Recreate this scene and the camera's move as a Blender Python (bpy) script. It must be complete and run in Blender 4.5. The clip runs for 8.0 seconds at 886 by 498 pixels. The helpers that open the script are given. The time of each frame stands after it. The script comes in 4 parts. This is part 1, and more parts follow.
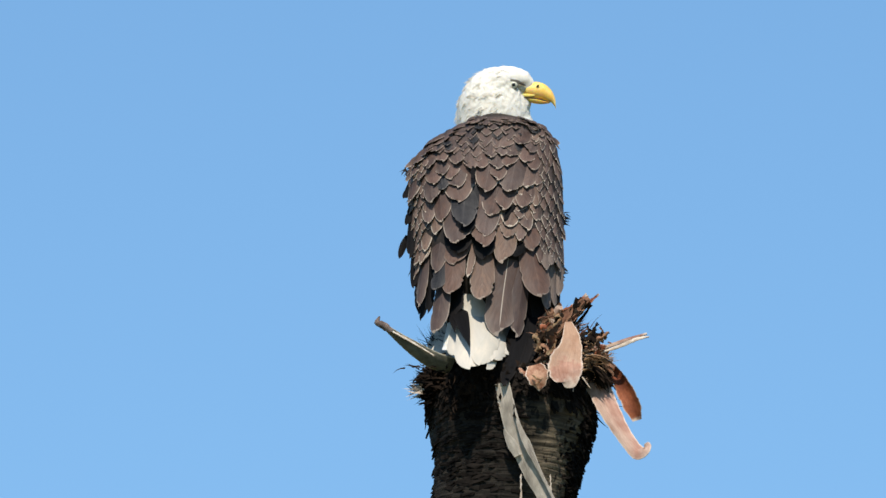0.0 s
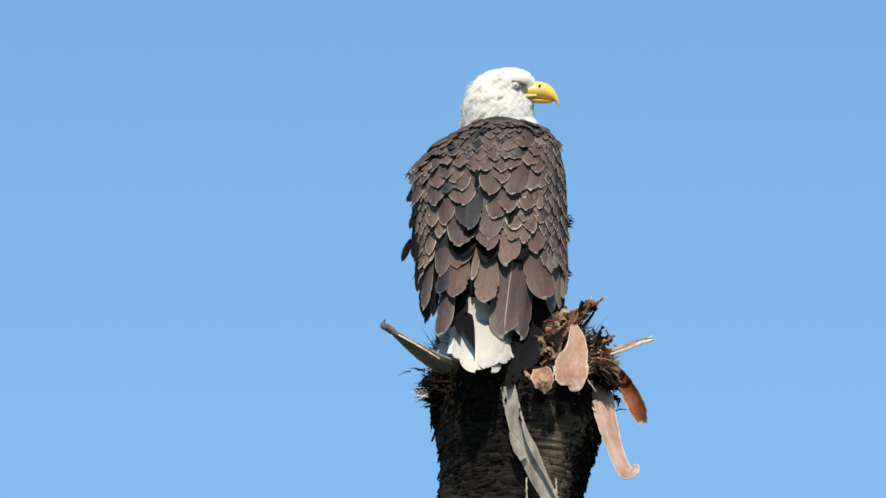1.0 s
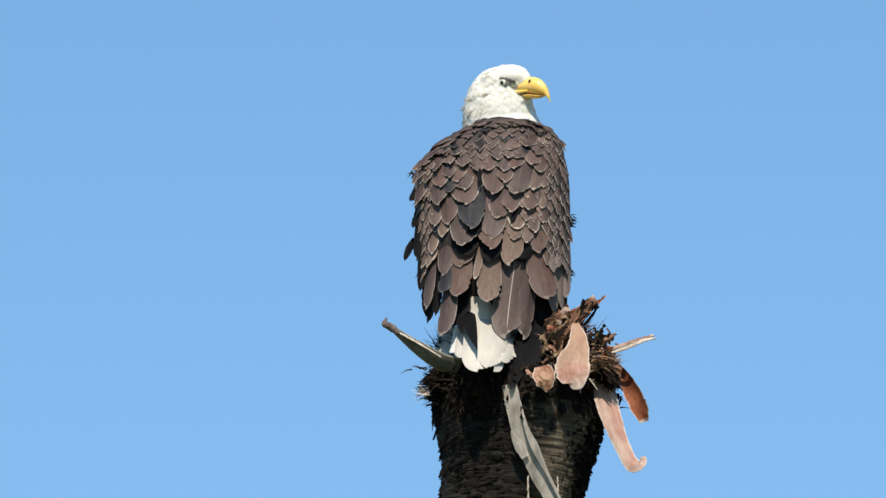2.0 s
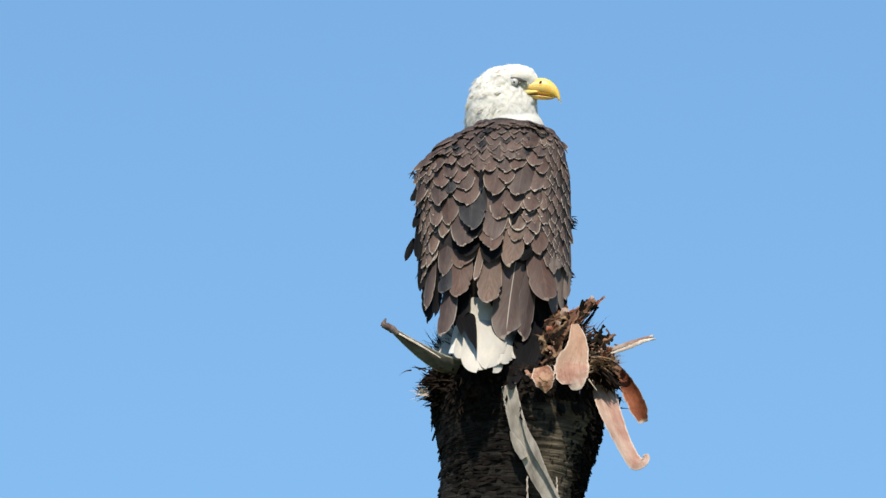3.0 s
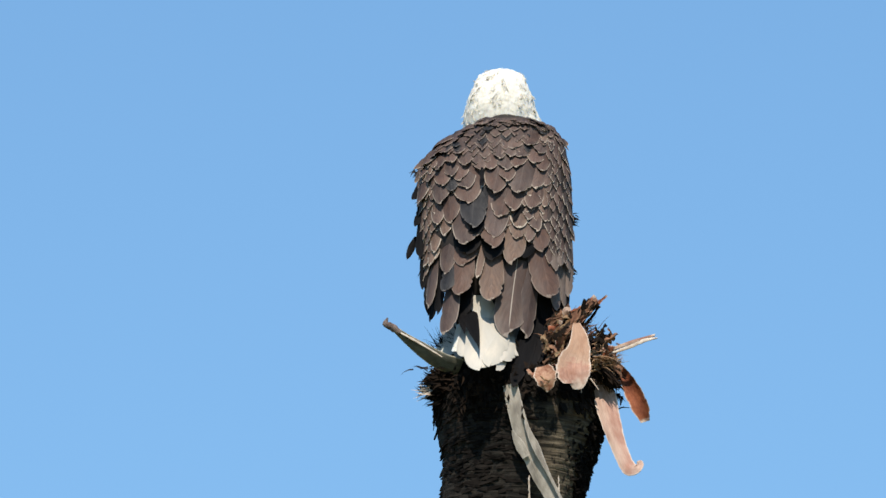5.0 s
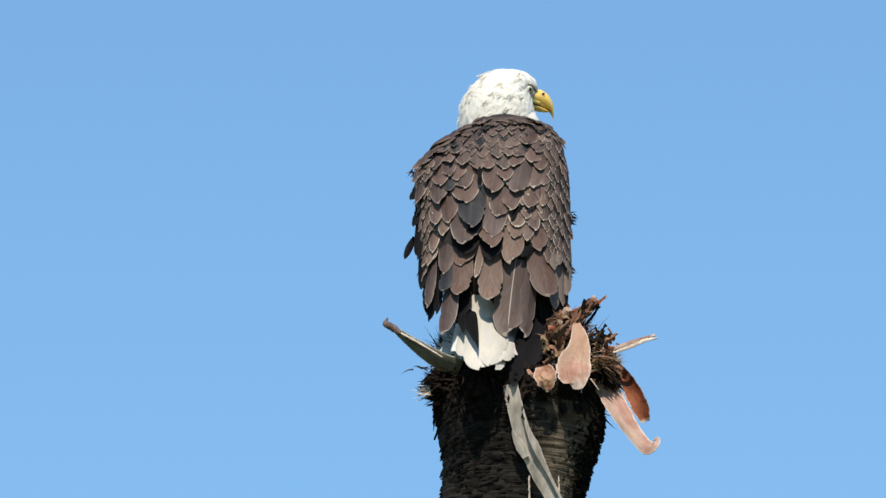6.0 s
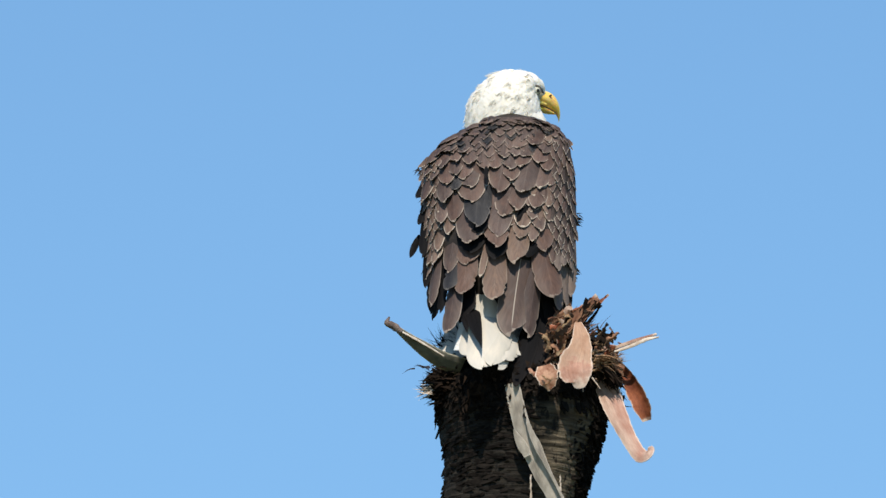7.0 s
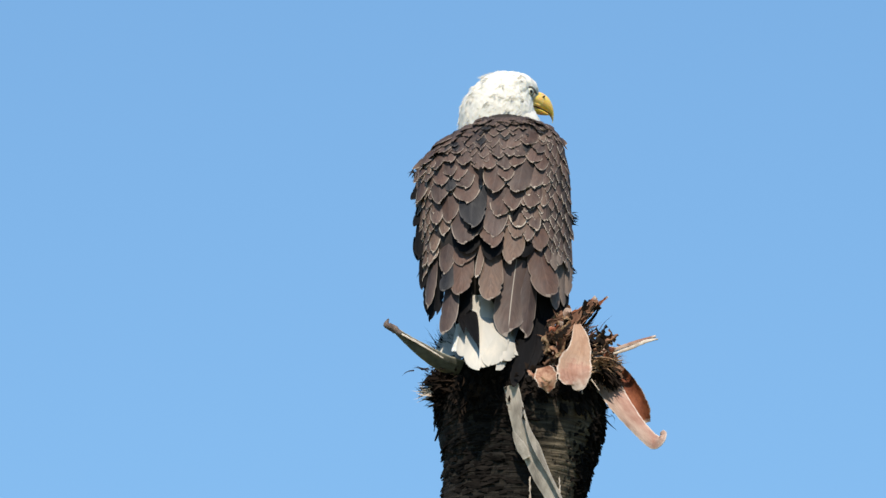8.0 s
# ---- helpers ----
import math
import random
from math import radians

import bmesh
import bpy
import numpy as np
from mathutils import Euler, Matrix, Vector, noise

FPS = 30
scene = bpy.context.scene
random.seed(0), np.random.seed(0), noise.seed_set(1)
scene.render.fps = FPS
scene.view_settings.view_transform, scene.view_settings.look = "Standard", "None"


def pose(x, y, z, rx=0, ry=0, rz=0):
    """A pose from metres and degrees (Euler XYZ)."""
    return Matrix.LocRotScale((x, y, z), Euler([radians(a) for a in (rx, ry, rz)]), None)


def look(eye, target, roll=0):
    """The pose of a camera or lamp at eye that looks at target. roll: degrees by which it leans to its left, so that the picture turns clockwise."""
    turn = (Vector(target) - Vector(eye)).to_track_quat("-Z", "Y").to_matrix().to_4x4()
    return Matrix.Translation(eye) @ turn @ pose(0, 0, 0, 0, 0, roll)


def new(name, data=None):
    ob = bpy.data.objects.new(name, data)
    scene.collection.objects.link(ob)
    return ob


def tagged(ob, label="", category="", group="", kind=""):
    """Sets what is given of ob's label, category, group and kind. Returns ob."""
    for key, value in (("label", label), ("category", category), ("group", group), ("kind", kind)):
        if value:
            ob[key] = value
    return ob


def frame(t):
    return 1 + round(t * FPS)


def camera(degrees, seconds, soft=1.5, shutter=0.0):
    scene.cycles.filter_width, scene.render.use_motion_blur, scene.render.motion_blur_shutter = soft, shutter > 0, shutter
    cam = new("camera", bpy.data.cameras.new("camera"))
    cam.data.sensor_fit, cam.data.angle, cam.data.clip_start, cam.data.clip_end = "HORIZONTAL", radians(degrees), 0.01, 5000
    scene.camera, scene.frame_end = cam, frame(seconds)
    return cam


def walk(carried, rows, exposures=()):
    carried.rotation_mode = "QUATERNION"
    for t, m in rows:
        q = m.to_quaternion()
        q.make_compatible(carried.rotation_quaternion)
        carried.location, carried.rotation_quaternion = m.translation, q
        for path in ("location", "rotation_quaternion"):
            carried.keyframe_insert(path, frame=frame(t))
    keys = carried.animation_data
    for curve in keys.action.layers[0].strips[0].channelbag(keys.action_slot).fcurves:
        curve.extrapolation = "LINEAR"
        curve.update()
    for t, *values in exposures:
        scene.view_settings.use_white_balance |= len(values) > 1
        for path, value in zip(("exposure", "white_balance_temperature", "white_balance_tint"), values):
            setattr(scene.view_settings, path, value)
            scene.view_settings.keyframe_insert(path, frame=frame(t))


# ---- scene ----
RISE = 14.0                                  # the sight line climbs by this many degrees
CROWN = Vector((0.0, 0.0, 1.6 + 30.0 * math.tan(radians(RISE))))   # seat of the bird on the palm
EYE = Vector((0.0, -30.0, 1.6))
SIGHT = Matrix.Translation(CROWN) @ pose(0, 0, 0, RISE)           # the bird faces along the sight line
FOOT = Vector((0.0, 0.11, 0.0))              # foot of the palm on the ground

cam = camera(4.209, 8.0, soft=1.5)


def aim(dx, dy):
    """The camera's pose when its aim has slipped across and up at the bird, in parts of 690 to the metre."""
    return look(EYE, SIGHT @ Vector((-0.142 - dx / 690, 0.0, 0.2826 + dy / 690)))


walk(cam, [(t, aim(dx, dy)) for t, dx, dy in (
    (0.0, 0.0, 0.0), (0.5, 3.6, 4.6), (1.0, 9.9, 5.6), (1.5, 13.0, 2.2), (3.0, 11.2, 3.8), (3.5, 12.7, 3.8), (4.0, 12.7, 0.0),
    (4.5, 14.3, 2.2), (6.0, 14.5, 2.5), (6.5, 18.4, -4.1), (7.0, 17.3, 0.8), (7.5, 17.1, 1.0), (8.0, 15.8, 4.3))],
    exposures=[(0.0, 0.10), (8.0, 0.10)])

# ---- sky and sun ----
SUN_AZ, SUN_EL = 181.0, 50.0                 # degrees clockwise from +y, degrees up
world = bpy.data.worlds.new("sky")
scene.world = world
world.use_nodes = True
wn = world.node_tree.nodes
sky = wn.new("ShaderNodeTexSky")
sky.sky_type, sky.sun_disc = "NISHITA", False
sky.sun_elevation, sky.sun_rotation = radians(SUN_EL), radians(SUN_AZ)
sky.air_density, sky.dust_density, sky.ozone_density, sky.altitude = 1.0, 0.1, 4.0, 0
wn["Background"].inputs["Strength"].default_value = 0.1245
clear = wn.new("ShaderNodeMix")               # a clean, deep blue afternoon
clear.data_type, clear.blend_type = "RGBA", "MULTIPLY"
clear.inputs[0].default_value, clear.inputs[7].default_value = 1.0, (0.84, 1.04, 1.085, 1.0)
world.node_tree.links.new(sky.outputs[0], clear.inputs[6])
world.node_tree.links.new(clear.outputs[2], wn["Background"].inputs["Color"])

sun = new("sun", bpy.data.lights.new("sun", "SUN"))
sun.data.energy, sun.data.angle, sun.data.color = 5.0, radians(0.53), (1.0, 0.915, 0.80)
az, el = radians(SUN_AZ), radians(SUN_EL)
to_sun = Vector((math.sin(az) * math.cos(el), math.cos(az) * math.cos(el), math.sin(el)))
sun.matrix_basis = look(CROWN + to_sun * 40, CROWN)


# ---- materials ----
class Nodes:
    """A small builder for a node material."""

    def __init__(self, name, rough=0.7, spec=0.3):
        self.mat = bpy.data.materials.new(name)
        self.mat.use_nodes = True
        self.tree = self.mat.node_tree
        self.out = self.tree.nodes["Principled BSDF"]
        self.put("Roughness", rough)
        self.put("Specular IOR Level", spec)

    def put(self, socket, value):
        if isinstance(value, bpy.types.NodeSocket):
            self.tree.links.new(value, self.out.inputs[socket])
        else:
            self.out.inputs[socket].default_value = value

    def add(self, kind, ins=(), out=0, operation="", data_type="", blend_type="", interpolation_type=""):
        n = self.tree.nodes.new(kind)
        if operation:
            n.operation = operation
        if data_type:
            n.data_type, n.blend_type = data_type, blend_type
        if interpolation_type:
            n.interpolation_type = interpolation_type
        for k, v in dict(ins).items():
            if isinstance(v, bpy.types.NodeSocket):
                self.tree.links.new(v, n.inputs[k])
            else:
                n.inputs[k].default_value = v
        return n.outputs[out]

    def math(self, op, a, b=0.0, c=0.0):
        return self.add("ShaderNodeMath", {0: a, 1: b, 2: c}, operation=op)

    def mix(self, fac, a, b, blend="MIX"):
        four = lambda q: q if isinstance(q, bpy.types.NodeSocket) else (*q, 1.0)
        return self.add("ShaderNodeMix", {0: fac, 6: four(a), 7: four(b)}, out=2, data_type="RGBA", blend_type=blend)

    def smooth(self, x, lo, hi, a=0.0, b=1.0):
        return self.add("ShaderNodeMapRange", {0: x, 1: lo, 2: hi, 3: a, 4: b}, interpolation_type="SMOOTHSTEP")

    def coords(self, which="Object"):
        return self.add("ShaderNodeTexCoord", out={"Object": 3, "UV": 2}[which])

    def noise(self, scale, detail=4.0, vec=None, stretch=(1, 1, 1), rough=0.6):
        v = self.add("ShaderNodeMapping", {0: vec or self.coords(), 3: stretch})
        return self.add("ShaderNodeTexNoise", {"Vector": v, "Scale": scale, "Detail": detail, "Roughness": rough})

    def bump(self, height, strength, distance):
        self.put("Normal", self.add("ShaderNodeBump", {"Height": height, "Strength": strength, "Distance": distance}))

    def pick(self, x, stops):
        n = self.tree.nodes.new("ShaderNodeValToRGB")
        e = n.color_ramp.elements
        while len(e) < len(stops):
            e.new(0.5)
        for q, (p, col) in zip(e, stops):
            q.position, q.color = p, (*col, 1.0)
        self.tree.links.new(x, n.inputs[0])
        return n.outputs[0]


def feather_mat(name, stops, rim, rim_amount, rough=0.62, shaft=0.10, barb=0.4, spec=0.28, thin=0.84):
    """Vane colours by feather, a paler worn rim, a shaft line and fine slanting barbs."""
    m = Nodes(name, rough, spec)
    uv = m.add("ShaderNodeSeparateXYZ", {0: m.coords("UV")})
    across = uv
    along = uv.node.outputs[1]
    side = m.math("ABSOLUTE", m.math("MULTIPLY_ADD", across, 2.0, -1.0))
    rnd = m.add("ShaderNodeObjectInfo", out=5)
    shift = m.add("ShaderNodeCombineXYZ", {0: m.math("MULTIPLY", rnd, 37.0), 1: m.math("MULTIPLY", rnd, 91.0)})
    place = m.add("ShaderNodeVectorMath", {0: m.coords("UV"), 1: shift}, operation="ADD")
    base = m.pick(rnd, stops)
    blotch = m.noise(3.0, 3.0, place, (1.0, 1.6, 1))
    base = m.mix(m.smooth(blotch, 0.35, 0.75, 0.0, 0.6), base, (stops[-1][1][0] * 1.15, stops[-1][1][1] * 1.08, stops[-1][1][2]))
    slant = m.add("ShaderNodeCombineXYZ", {0: m.math("MULTIPLY_ADD", side, -0.35, along), 1: m.math("MULTIPLY", across, 0.08), 2: rnd})
    barbs = m.noise(60.0, 3.0, slant, (1.0, 1.0, 3.0))
    base = m.mix(barb, base, m.mix(barbs, (0.15, 0.15, 0.15), (1.7, 1.7, 1.7)), "MULTIPLY")
    blade = m.add("ShaderNodeCombineXYZ", {0: m.math("MULTIPLY_ADD", side, -0.35, along), 1: m.math("MULTIPLY", across, 0.5), 2: rnd})
    streak = m.noise(13.0, 4.0, blade, (1.0, 1.0, 9.0))
    base = m.mix(barb * 1.2, base, m.mix(m.smooth(streak, 0.28, 0.72), (0.62, 0.62, 0.64), (1.32, 1.30, 1.27)), "MULTIPLY")
    fray = m.noise(9.0, 2.0, place)
    edge = m.math("MAXIMUM", m.math("MULTIPLY", m.smooth(side, thin, 0.3 + 0.7 * thin), m.smooth(along, 0.2, 0.7)), m.smooth(along, 0.66 + 0.335 * thin, 0.79 + 0.2 * thin))
    edge = m.math("MULTIPLY", edge, m.smooth(fray, 0.25, 0.6, 0.5, 1.0))
    # darker towards the root, with shade under the overlapping feather painted in
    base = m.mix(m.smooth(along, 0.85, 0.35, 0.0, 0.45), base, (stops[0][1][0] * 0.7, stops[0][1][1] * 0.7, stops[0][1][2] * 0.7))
    worn = m.math("MULTIPLY", m.smooth(side, 0.25, 1.0, 0.0, 0.16), m.smooth(along, 0.25, 0.9))
    base = m.mix(worn, base, rim)
    col = m.mix(m.math("MULTIPLY", edge, rim_amount), base, rim)
    line = m.smooth(side, 0.0, 0.05, shaft, 0.0)
    col = m.mix(m.math("MULTIPLY", line, m.smooth(along, 0.97, 0.8)), col, rim)
    m.put("Base Color", col)
    m.put("Roughness", m.smooth(blotch, 0.2, 0.8, rough - 0.1, rough + 0.15))
    m.bump(barbs, 0.5, 0.002)
    return m.mat


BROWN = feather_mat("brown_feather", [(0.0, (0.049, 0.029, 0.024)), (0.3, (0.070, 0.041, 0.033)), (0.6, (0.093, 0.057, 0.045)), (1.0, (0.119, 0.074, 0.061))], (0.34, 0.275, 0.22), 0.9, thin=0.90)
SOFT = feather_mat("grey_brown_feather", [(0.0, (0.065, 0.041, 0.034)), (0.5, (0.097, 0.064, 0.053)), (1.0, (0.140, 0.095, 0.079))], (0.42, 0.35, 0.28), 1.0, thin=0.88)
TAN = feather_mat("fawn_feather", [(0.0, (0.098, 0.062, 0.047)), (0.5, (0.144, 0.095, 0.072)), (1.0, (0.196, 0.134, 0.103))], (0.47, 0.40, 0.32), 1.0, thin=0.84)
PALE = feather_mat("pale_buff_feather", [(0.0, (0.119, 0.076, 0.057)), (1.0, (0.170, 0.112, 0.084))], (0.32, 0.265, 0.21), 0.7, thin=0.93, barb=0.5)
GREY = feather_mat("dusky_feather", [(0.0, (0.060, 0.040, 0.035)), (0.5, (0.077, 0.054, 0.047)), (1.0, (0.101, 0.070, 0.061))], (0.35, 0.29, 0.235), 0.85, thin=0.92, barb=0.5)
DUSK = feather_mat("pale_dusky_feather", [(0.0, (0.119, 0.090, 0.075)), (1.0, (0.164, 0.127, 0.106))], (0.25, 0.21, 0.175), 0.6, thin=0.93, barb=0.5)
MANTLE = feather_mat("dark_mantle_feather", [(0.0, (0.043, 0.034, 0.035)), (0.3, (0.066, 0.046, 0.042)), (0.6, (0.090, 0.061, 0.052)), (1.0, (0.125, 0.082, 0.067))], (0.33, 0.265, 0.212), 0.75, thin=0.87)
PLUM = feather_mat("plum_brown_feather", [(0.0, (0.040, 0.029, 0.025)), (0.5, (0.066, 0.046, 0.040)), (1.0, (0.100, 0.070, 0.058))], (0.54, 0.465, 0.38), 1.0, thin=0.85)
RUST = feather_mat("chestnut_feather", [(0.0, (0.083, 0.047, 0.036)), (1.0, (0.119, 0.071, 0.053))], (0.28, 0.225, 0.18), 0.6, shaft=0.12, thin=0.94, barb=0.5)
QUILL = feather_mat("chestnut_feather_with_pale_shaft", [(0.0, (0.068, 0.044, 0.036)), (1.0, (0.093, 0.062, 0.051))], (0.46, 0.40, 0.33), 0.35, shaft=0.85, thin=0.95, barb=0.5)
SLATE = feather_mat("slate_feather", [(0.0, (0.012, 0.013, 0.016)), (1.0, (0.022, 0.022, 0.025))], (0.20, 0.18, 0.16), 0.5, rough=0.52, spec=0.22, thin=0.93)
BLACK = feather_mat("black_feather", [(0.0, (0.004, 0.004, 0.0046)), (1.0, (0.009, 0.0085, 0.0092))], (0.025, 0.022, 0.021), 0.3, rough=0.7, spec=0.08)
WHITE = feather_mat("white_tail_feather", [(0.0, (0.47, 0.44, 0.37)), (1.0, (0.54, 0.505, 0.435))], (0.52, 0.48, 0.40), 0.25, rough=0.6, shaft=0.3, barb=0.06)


def plain_mat(name, low, high, scale, rough=0.7, spec=0.3, relief=0.3, distance=0.002, island=0.0, stretch=(1, 1, 1)):
    """Two-scale mottling between two colours, with relief."""
    m = Nodes(name, rough, spec)
    big = m.noise(scale, 4.0, stretch=stretch)
    fine = m.noise(scale * 7, 5.0, stretch=stretch)
    col = m.mix(m.smooth(big, 0.3, 0.7), low, high)
    col = m.mix(0.35, col, m.mix(fine, (0.35, 0.35, 0.35), (1.6, 1.6, 1.6)), "MULTIPLY")
    if island:
        r = m.add("ShaderNodeNewGeometry", out=8)
        col = m.mix(island, col, m.mix(r, (0.3, 0.3, 0.3), (1.7, 1.7, 1.7)), "MULTIPLY")
    m.put("Base Color", col)
    m.bump(fine, relief, distance)
    return m.mat


DOWN = plain_mat("dark_down", (0.014, 0.011, 0.010), (0.03, 0.023, 0.019), 60)
HEAD_WHITE = plain_mat("white_head_down", (0.69, 0.66, 0.585), (0.745, 0.72, 0.645), 45, 0.75, 0.2, 0.35, 0.003)
HACKLE = plain_mat("white_hackle", (0.75, 0.72, 0.645), (0.81, 0.785, 0.71), 60, 0.75, 0.10, 0.0, 0.001, island=0.06)
thin, both = HACKLE.node_tree.nodes.new("ShaderNodeBsdfTranslucent"), HACKLE.node_tree.nodes.new("ShaderNodeMixShader")
thin.inputs[0].default_value, both.inputs[0].default_value = (0.92, 0.89, 0.82, 1.0), 0.38
HACKLE.node_tree.links.new(HACKLE.node_tree.nodes["Principled BSDF"].outputs[0], both.inputs[1])
HACKLE.node_tree.links.new(thin.outputs[0], both.inputs[2])
HACKLE.node_tree.links.new(both.outputs[0], HACKLE.node_tree.nodes["Material Output"].inputs[0])
b = HEAD_WHITE.node_tree.nodes["Principled BSDF"]
b.inputs["Subsurface Weight"].default_value = 0.85
b.inputs["Subsurface Radius"].default_value = (1.0, 0.9, 0.75)
b.inputs["Subsurface Scale"].default_value = 0.008
LORE = plain_mat("grey_lore_skin", (0.46, 0.41, 0.29), (0.62, 0.57, 0.44), 120, 0.65)
BROW = plain_mat("dark_brow_skin", (0.07, 0.062, 0.052), (0.15, 0.135, 0.11), 120, 0.6)
BEAK = plain_mat("yellow_beak_horn", (0.86, 0.55, 0.10), (0.90, 0.64, 0.21), 40, 0.38, 0.45, 0.06, 0.001)
b = BEAK.node_tree.nodes["Principled BSDF"]
b.inputs["Subsurface Weight"].default_value = 0.6
b.inputs["Subsurface Radius"].default_value = (1.0, 0.55, 0.12)
b.inputs["Subsurface Scale"].default_value = 0.008
DARK = plain_mat("dark_opening", (0.015, 0.012, 0.010), (0.03, 0.025, 0.02), 80)
IRIS = plain_mat("pale_yellow_iris", (0.56, 0.55, 0.42), (0.68, 0.67, 0.54), 300, 0.15, 0.6, 0.0)
PUPIL = plain_mat("black_pupil", (0.006, 0.006, 0.006), (0.01, 0.01, 0.01), 50, 0.08, 0.6, 0.0)
LID = plain_mat("milky_membrane", (0.42, 0.40, 0.37), (0.55, 0.53, 0.49), 200, 0.3, 0.5, 0.0)
FOOT_SKIN = plain_mat("yellow_foot_skin", (0.50, 0.30, 0.04), (0.62, 0.40, 0.08), 120, 0.5)

FIBRE = plain_mat("brown_palm_fibre", (0.090, 0.040, 0.024), (0.270, 0.145, 0.085), 25, 0.8, 0.2, 0.3, 0.002, island=0.7)
FIBRE_DARK = plain_mat("dark_palm_fibre", (0.007, 0.0055, 0.0045), (0.024, 0.0155, 0.0105), 25, 0.9, 0.05, 0.3, 0.002, island=0.6)
TIP = plain_mat("withered_brown_sheath", (0.09, 0.06, 0.05), (0.24, 0.18, 0.15), 70, 0.8, 0.2, 0.6, 0.002)
CREAM = plain_mat("cream_torn_pith", (0.42, 0.33, 0.25), (0.66, 0.58, 0.48), 60, 0.85, 0.2, 0.5, 0.002)


PITH = plain_mat("tan_torn_pith", (0.27, 0.125, 0.058), (0.56, 0.39, 0.23), 110, 0.85, 0.2, 1.0, 0.005)
CHAR = plain_mat("blackened_fibre", (0.006, 0.0052, 0.0047), (0.019, 0.0155, 0.013), 30, 0.95, 0.03, 0.4, 0.003, island=0.6)


def sheath_mat(name, low, high, rim, rim_amount, scale=24, grain=(1, 1, 1), stages=()):
    """Dry leaf sheath: blotches, long fibres and a pale torn rim."""
    m = Nodes(name, 0.7, 0.25)
    uv = m.add("ShaderNodeSeparateXYZ", {0: m.coords("UV")})
    side = m.math("ABSOLUTE", m.math("MULTIPLY_ADD", uv, 2.0, -1.0))
    along = uv.node.outputs[1]
    big = m.noise(scale, 4.0, stretch=grain)
    fine = m.noise(scale * 6, 5.0, stretch=grain)
    lines = m.noise(26.0, 3.0, m.coords("UV"), (1.0, 0.10, 1.0))
    col = m.mix(m.smooth(big, 0.32, 0.68), low, high)
    if stages:
        col = m.mix(0.75, col, m.pick(m.math("ADD", along, m.math("MULTIPLY_ADD", m.noise(30.0, 5.0), 0.9, -0.45)), stages))
    col = m.mix(0.6, col, m.mix(lines, (0.40, 0.36, 0.33), (1.5, 1.5, 1.5)), "MULTIPLY")
    col = m.mix(0.3, col, m.mix(fine, (0.3, 0.3, 0.3), (1.65, 1.65, 1.65)), "MULTIPLY")
    edge = m.math("MAXIMUM", m.smooth(side, 0.84, 0.98), m.smooth(along, 0.92, 0.99))
    edge = m.math("MULTIPLY", edge, m.smooth(fine, 0.3, 0.6, 0.3, 1.0))
    m.put("Base Color", m.mix(m.math("MULTIPLY", edge, rim_amount), col, rim))
    m.bump(m.math("ADD", lines, fine), 0.5, 0.002)
    return m.mat


PINK = sheath_mat("pinkish_leaf_base", (0.23, 0.095, 0.064), (0.45, 0.335, 0.255), (0.64, 0.54, 0.44), 0.9, 18, (1, 1, 0.45))
LEAF = sheath_mat("tan_and_rosy_leaf_base", (0.26, 0.11, 0.075), (0.46, 0.33, 0.25), (0.66, 0.56, 0.46), 0.9, 22, (1, 1, 0.6), [(0.30, (0.39, 0.235, 0.145)), (0.50, (0.44, 0.29, 0.20)), (0.60, (0.37, 0.185, 0.125)), (0.76, (0.46, 0.27, 0.20)), (0.88, (0.66, 0.54, 0.44))])
STRIP = sheath_mat("pale_pink_sheath", (0.34, 0.175, 0.125), (0.54, 0.395, 0.315), (0.68, 0.58, 0.48), 0.9, 20, (1, 1, 0.3))
STUB = sheath_mat("brown_leaf_stub", (0.22, 0.085, 0.045), (0.52, 0.31, 0.20), (0.72, 0.60, 0.48), 1.0, 40)
RED = sheath_mat("red_brown_leaf_base", (0.15, 0.040, 0.018), (0.34, 0.112, 0.050), (0.62, 0.50, 0.40), 1.0)
STRAP = sheath_mat("weathered_grey_sheath", (0.19, 0.165, 0.135), (0.50, 0.45, 0.375), (0.60, 0.54, 0.45), 0.6, 17, (1, 1, 0.4))
GREEN = sheath_mat("olive_grey_sheath", (0.085, 0.085, 0.065), (0.18, 0.172, 0.13), (0.44, 0.40, 0.30), 0.9, 20)


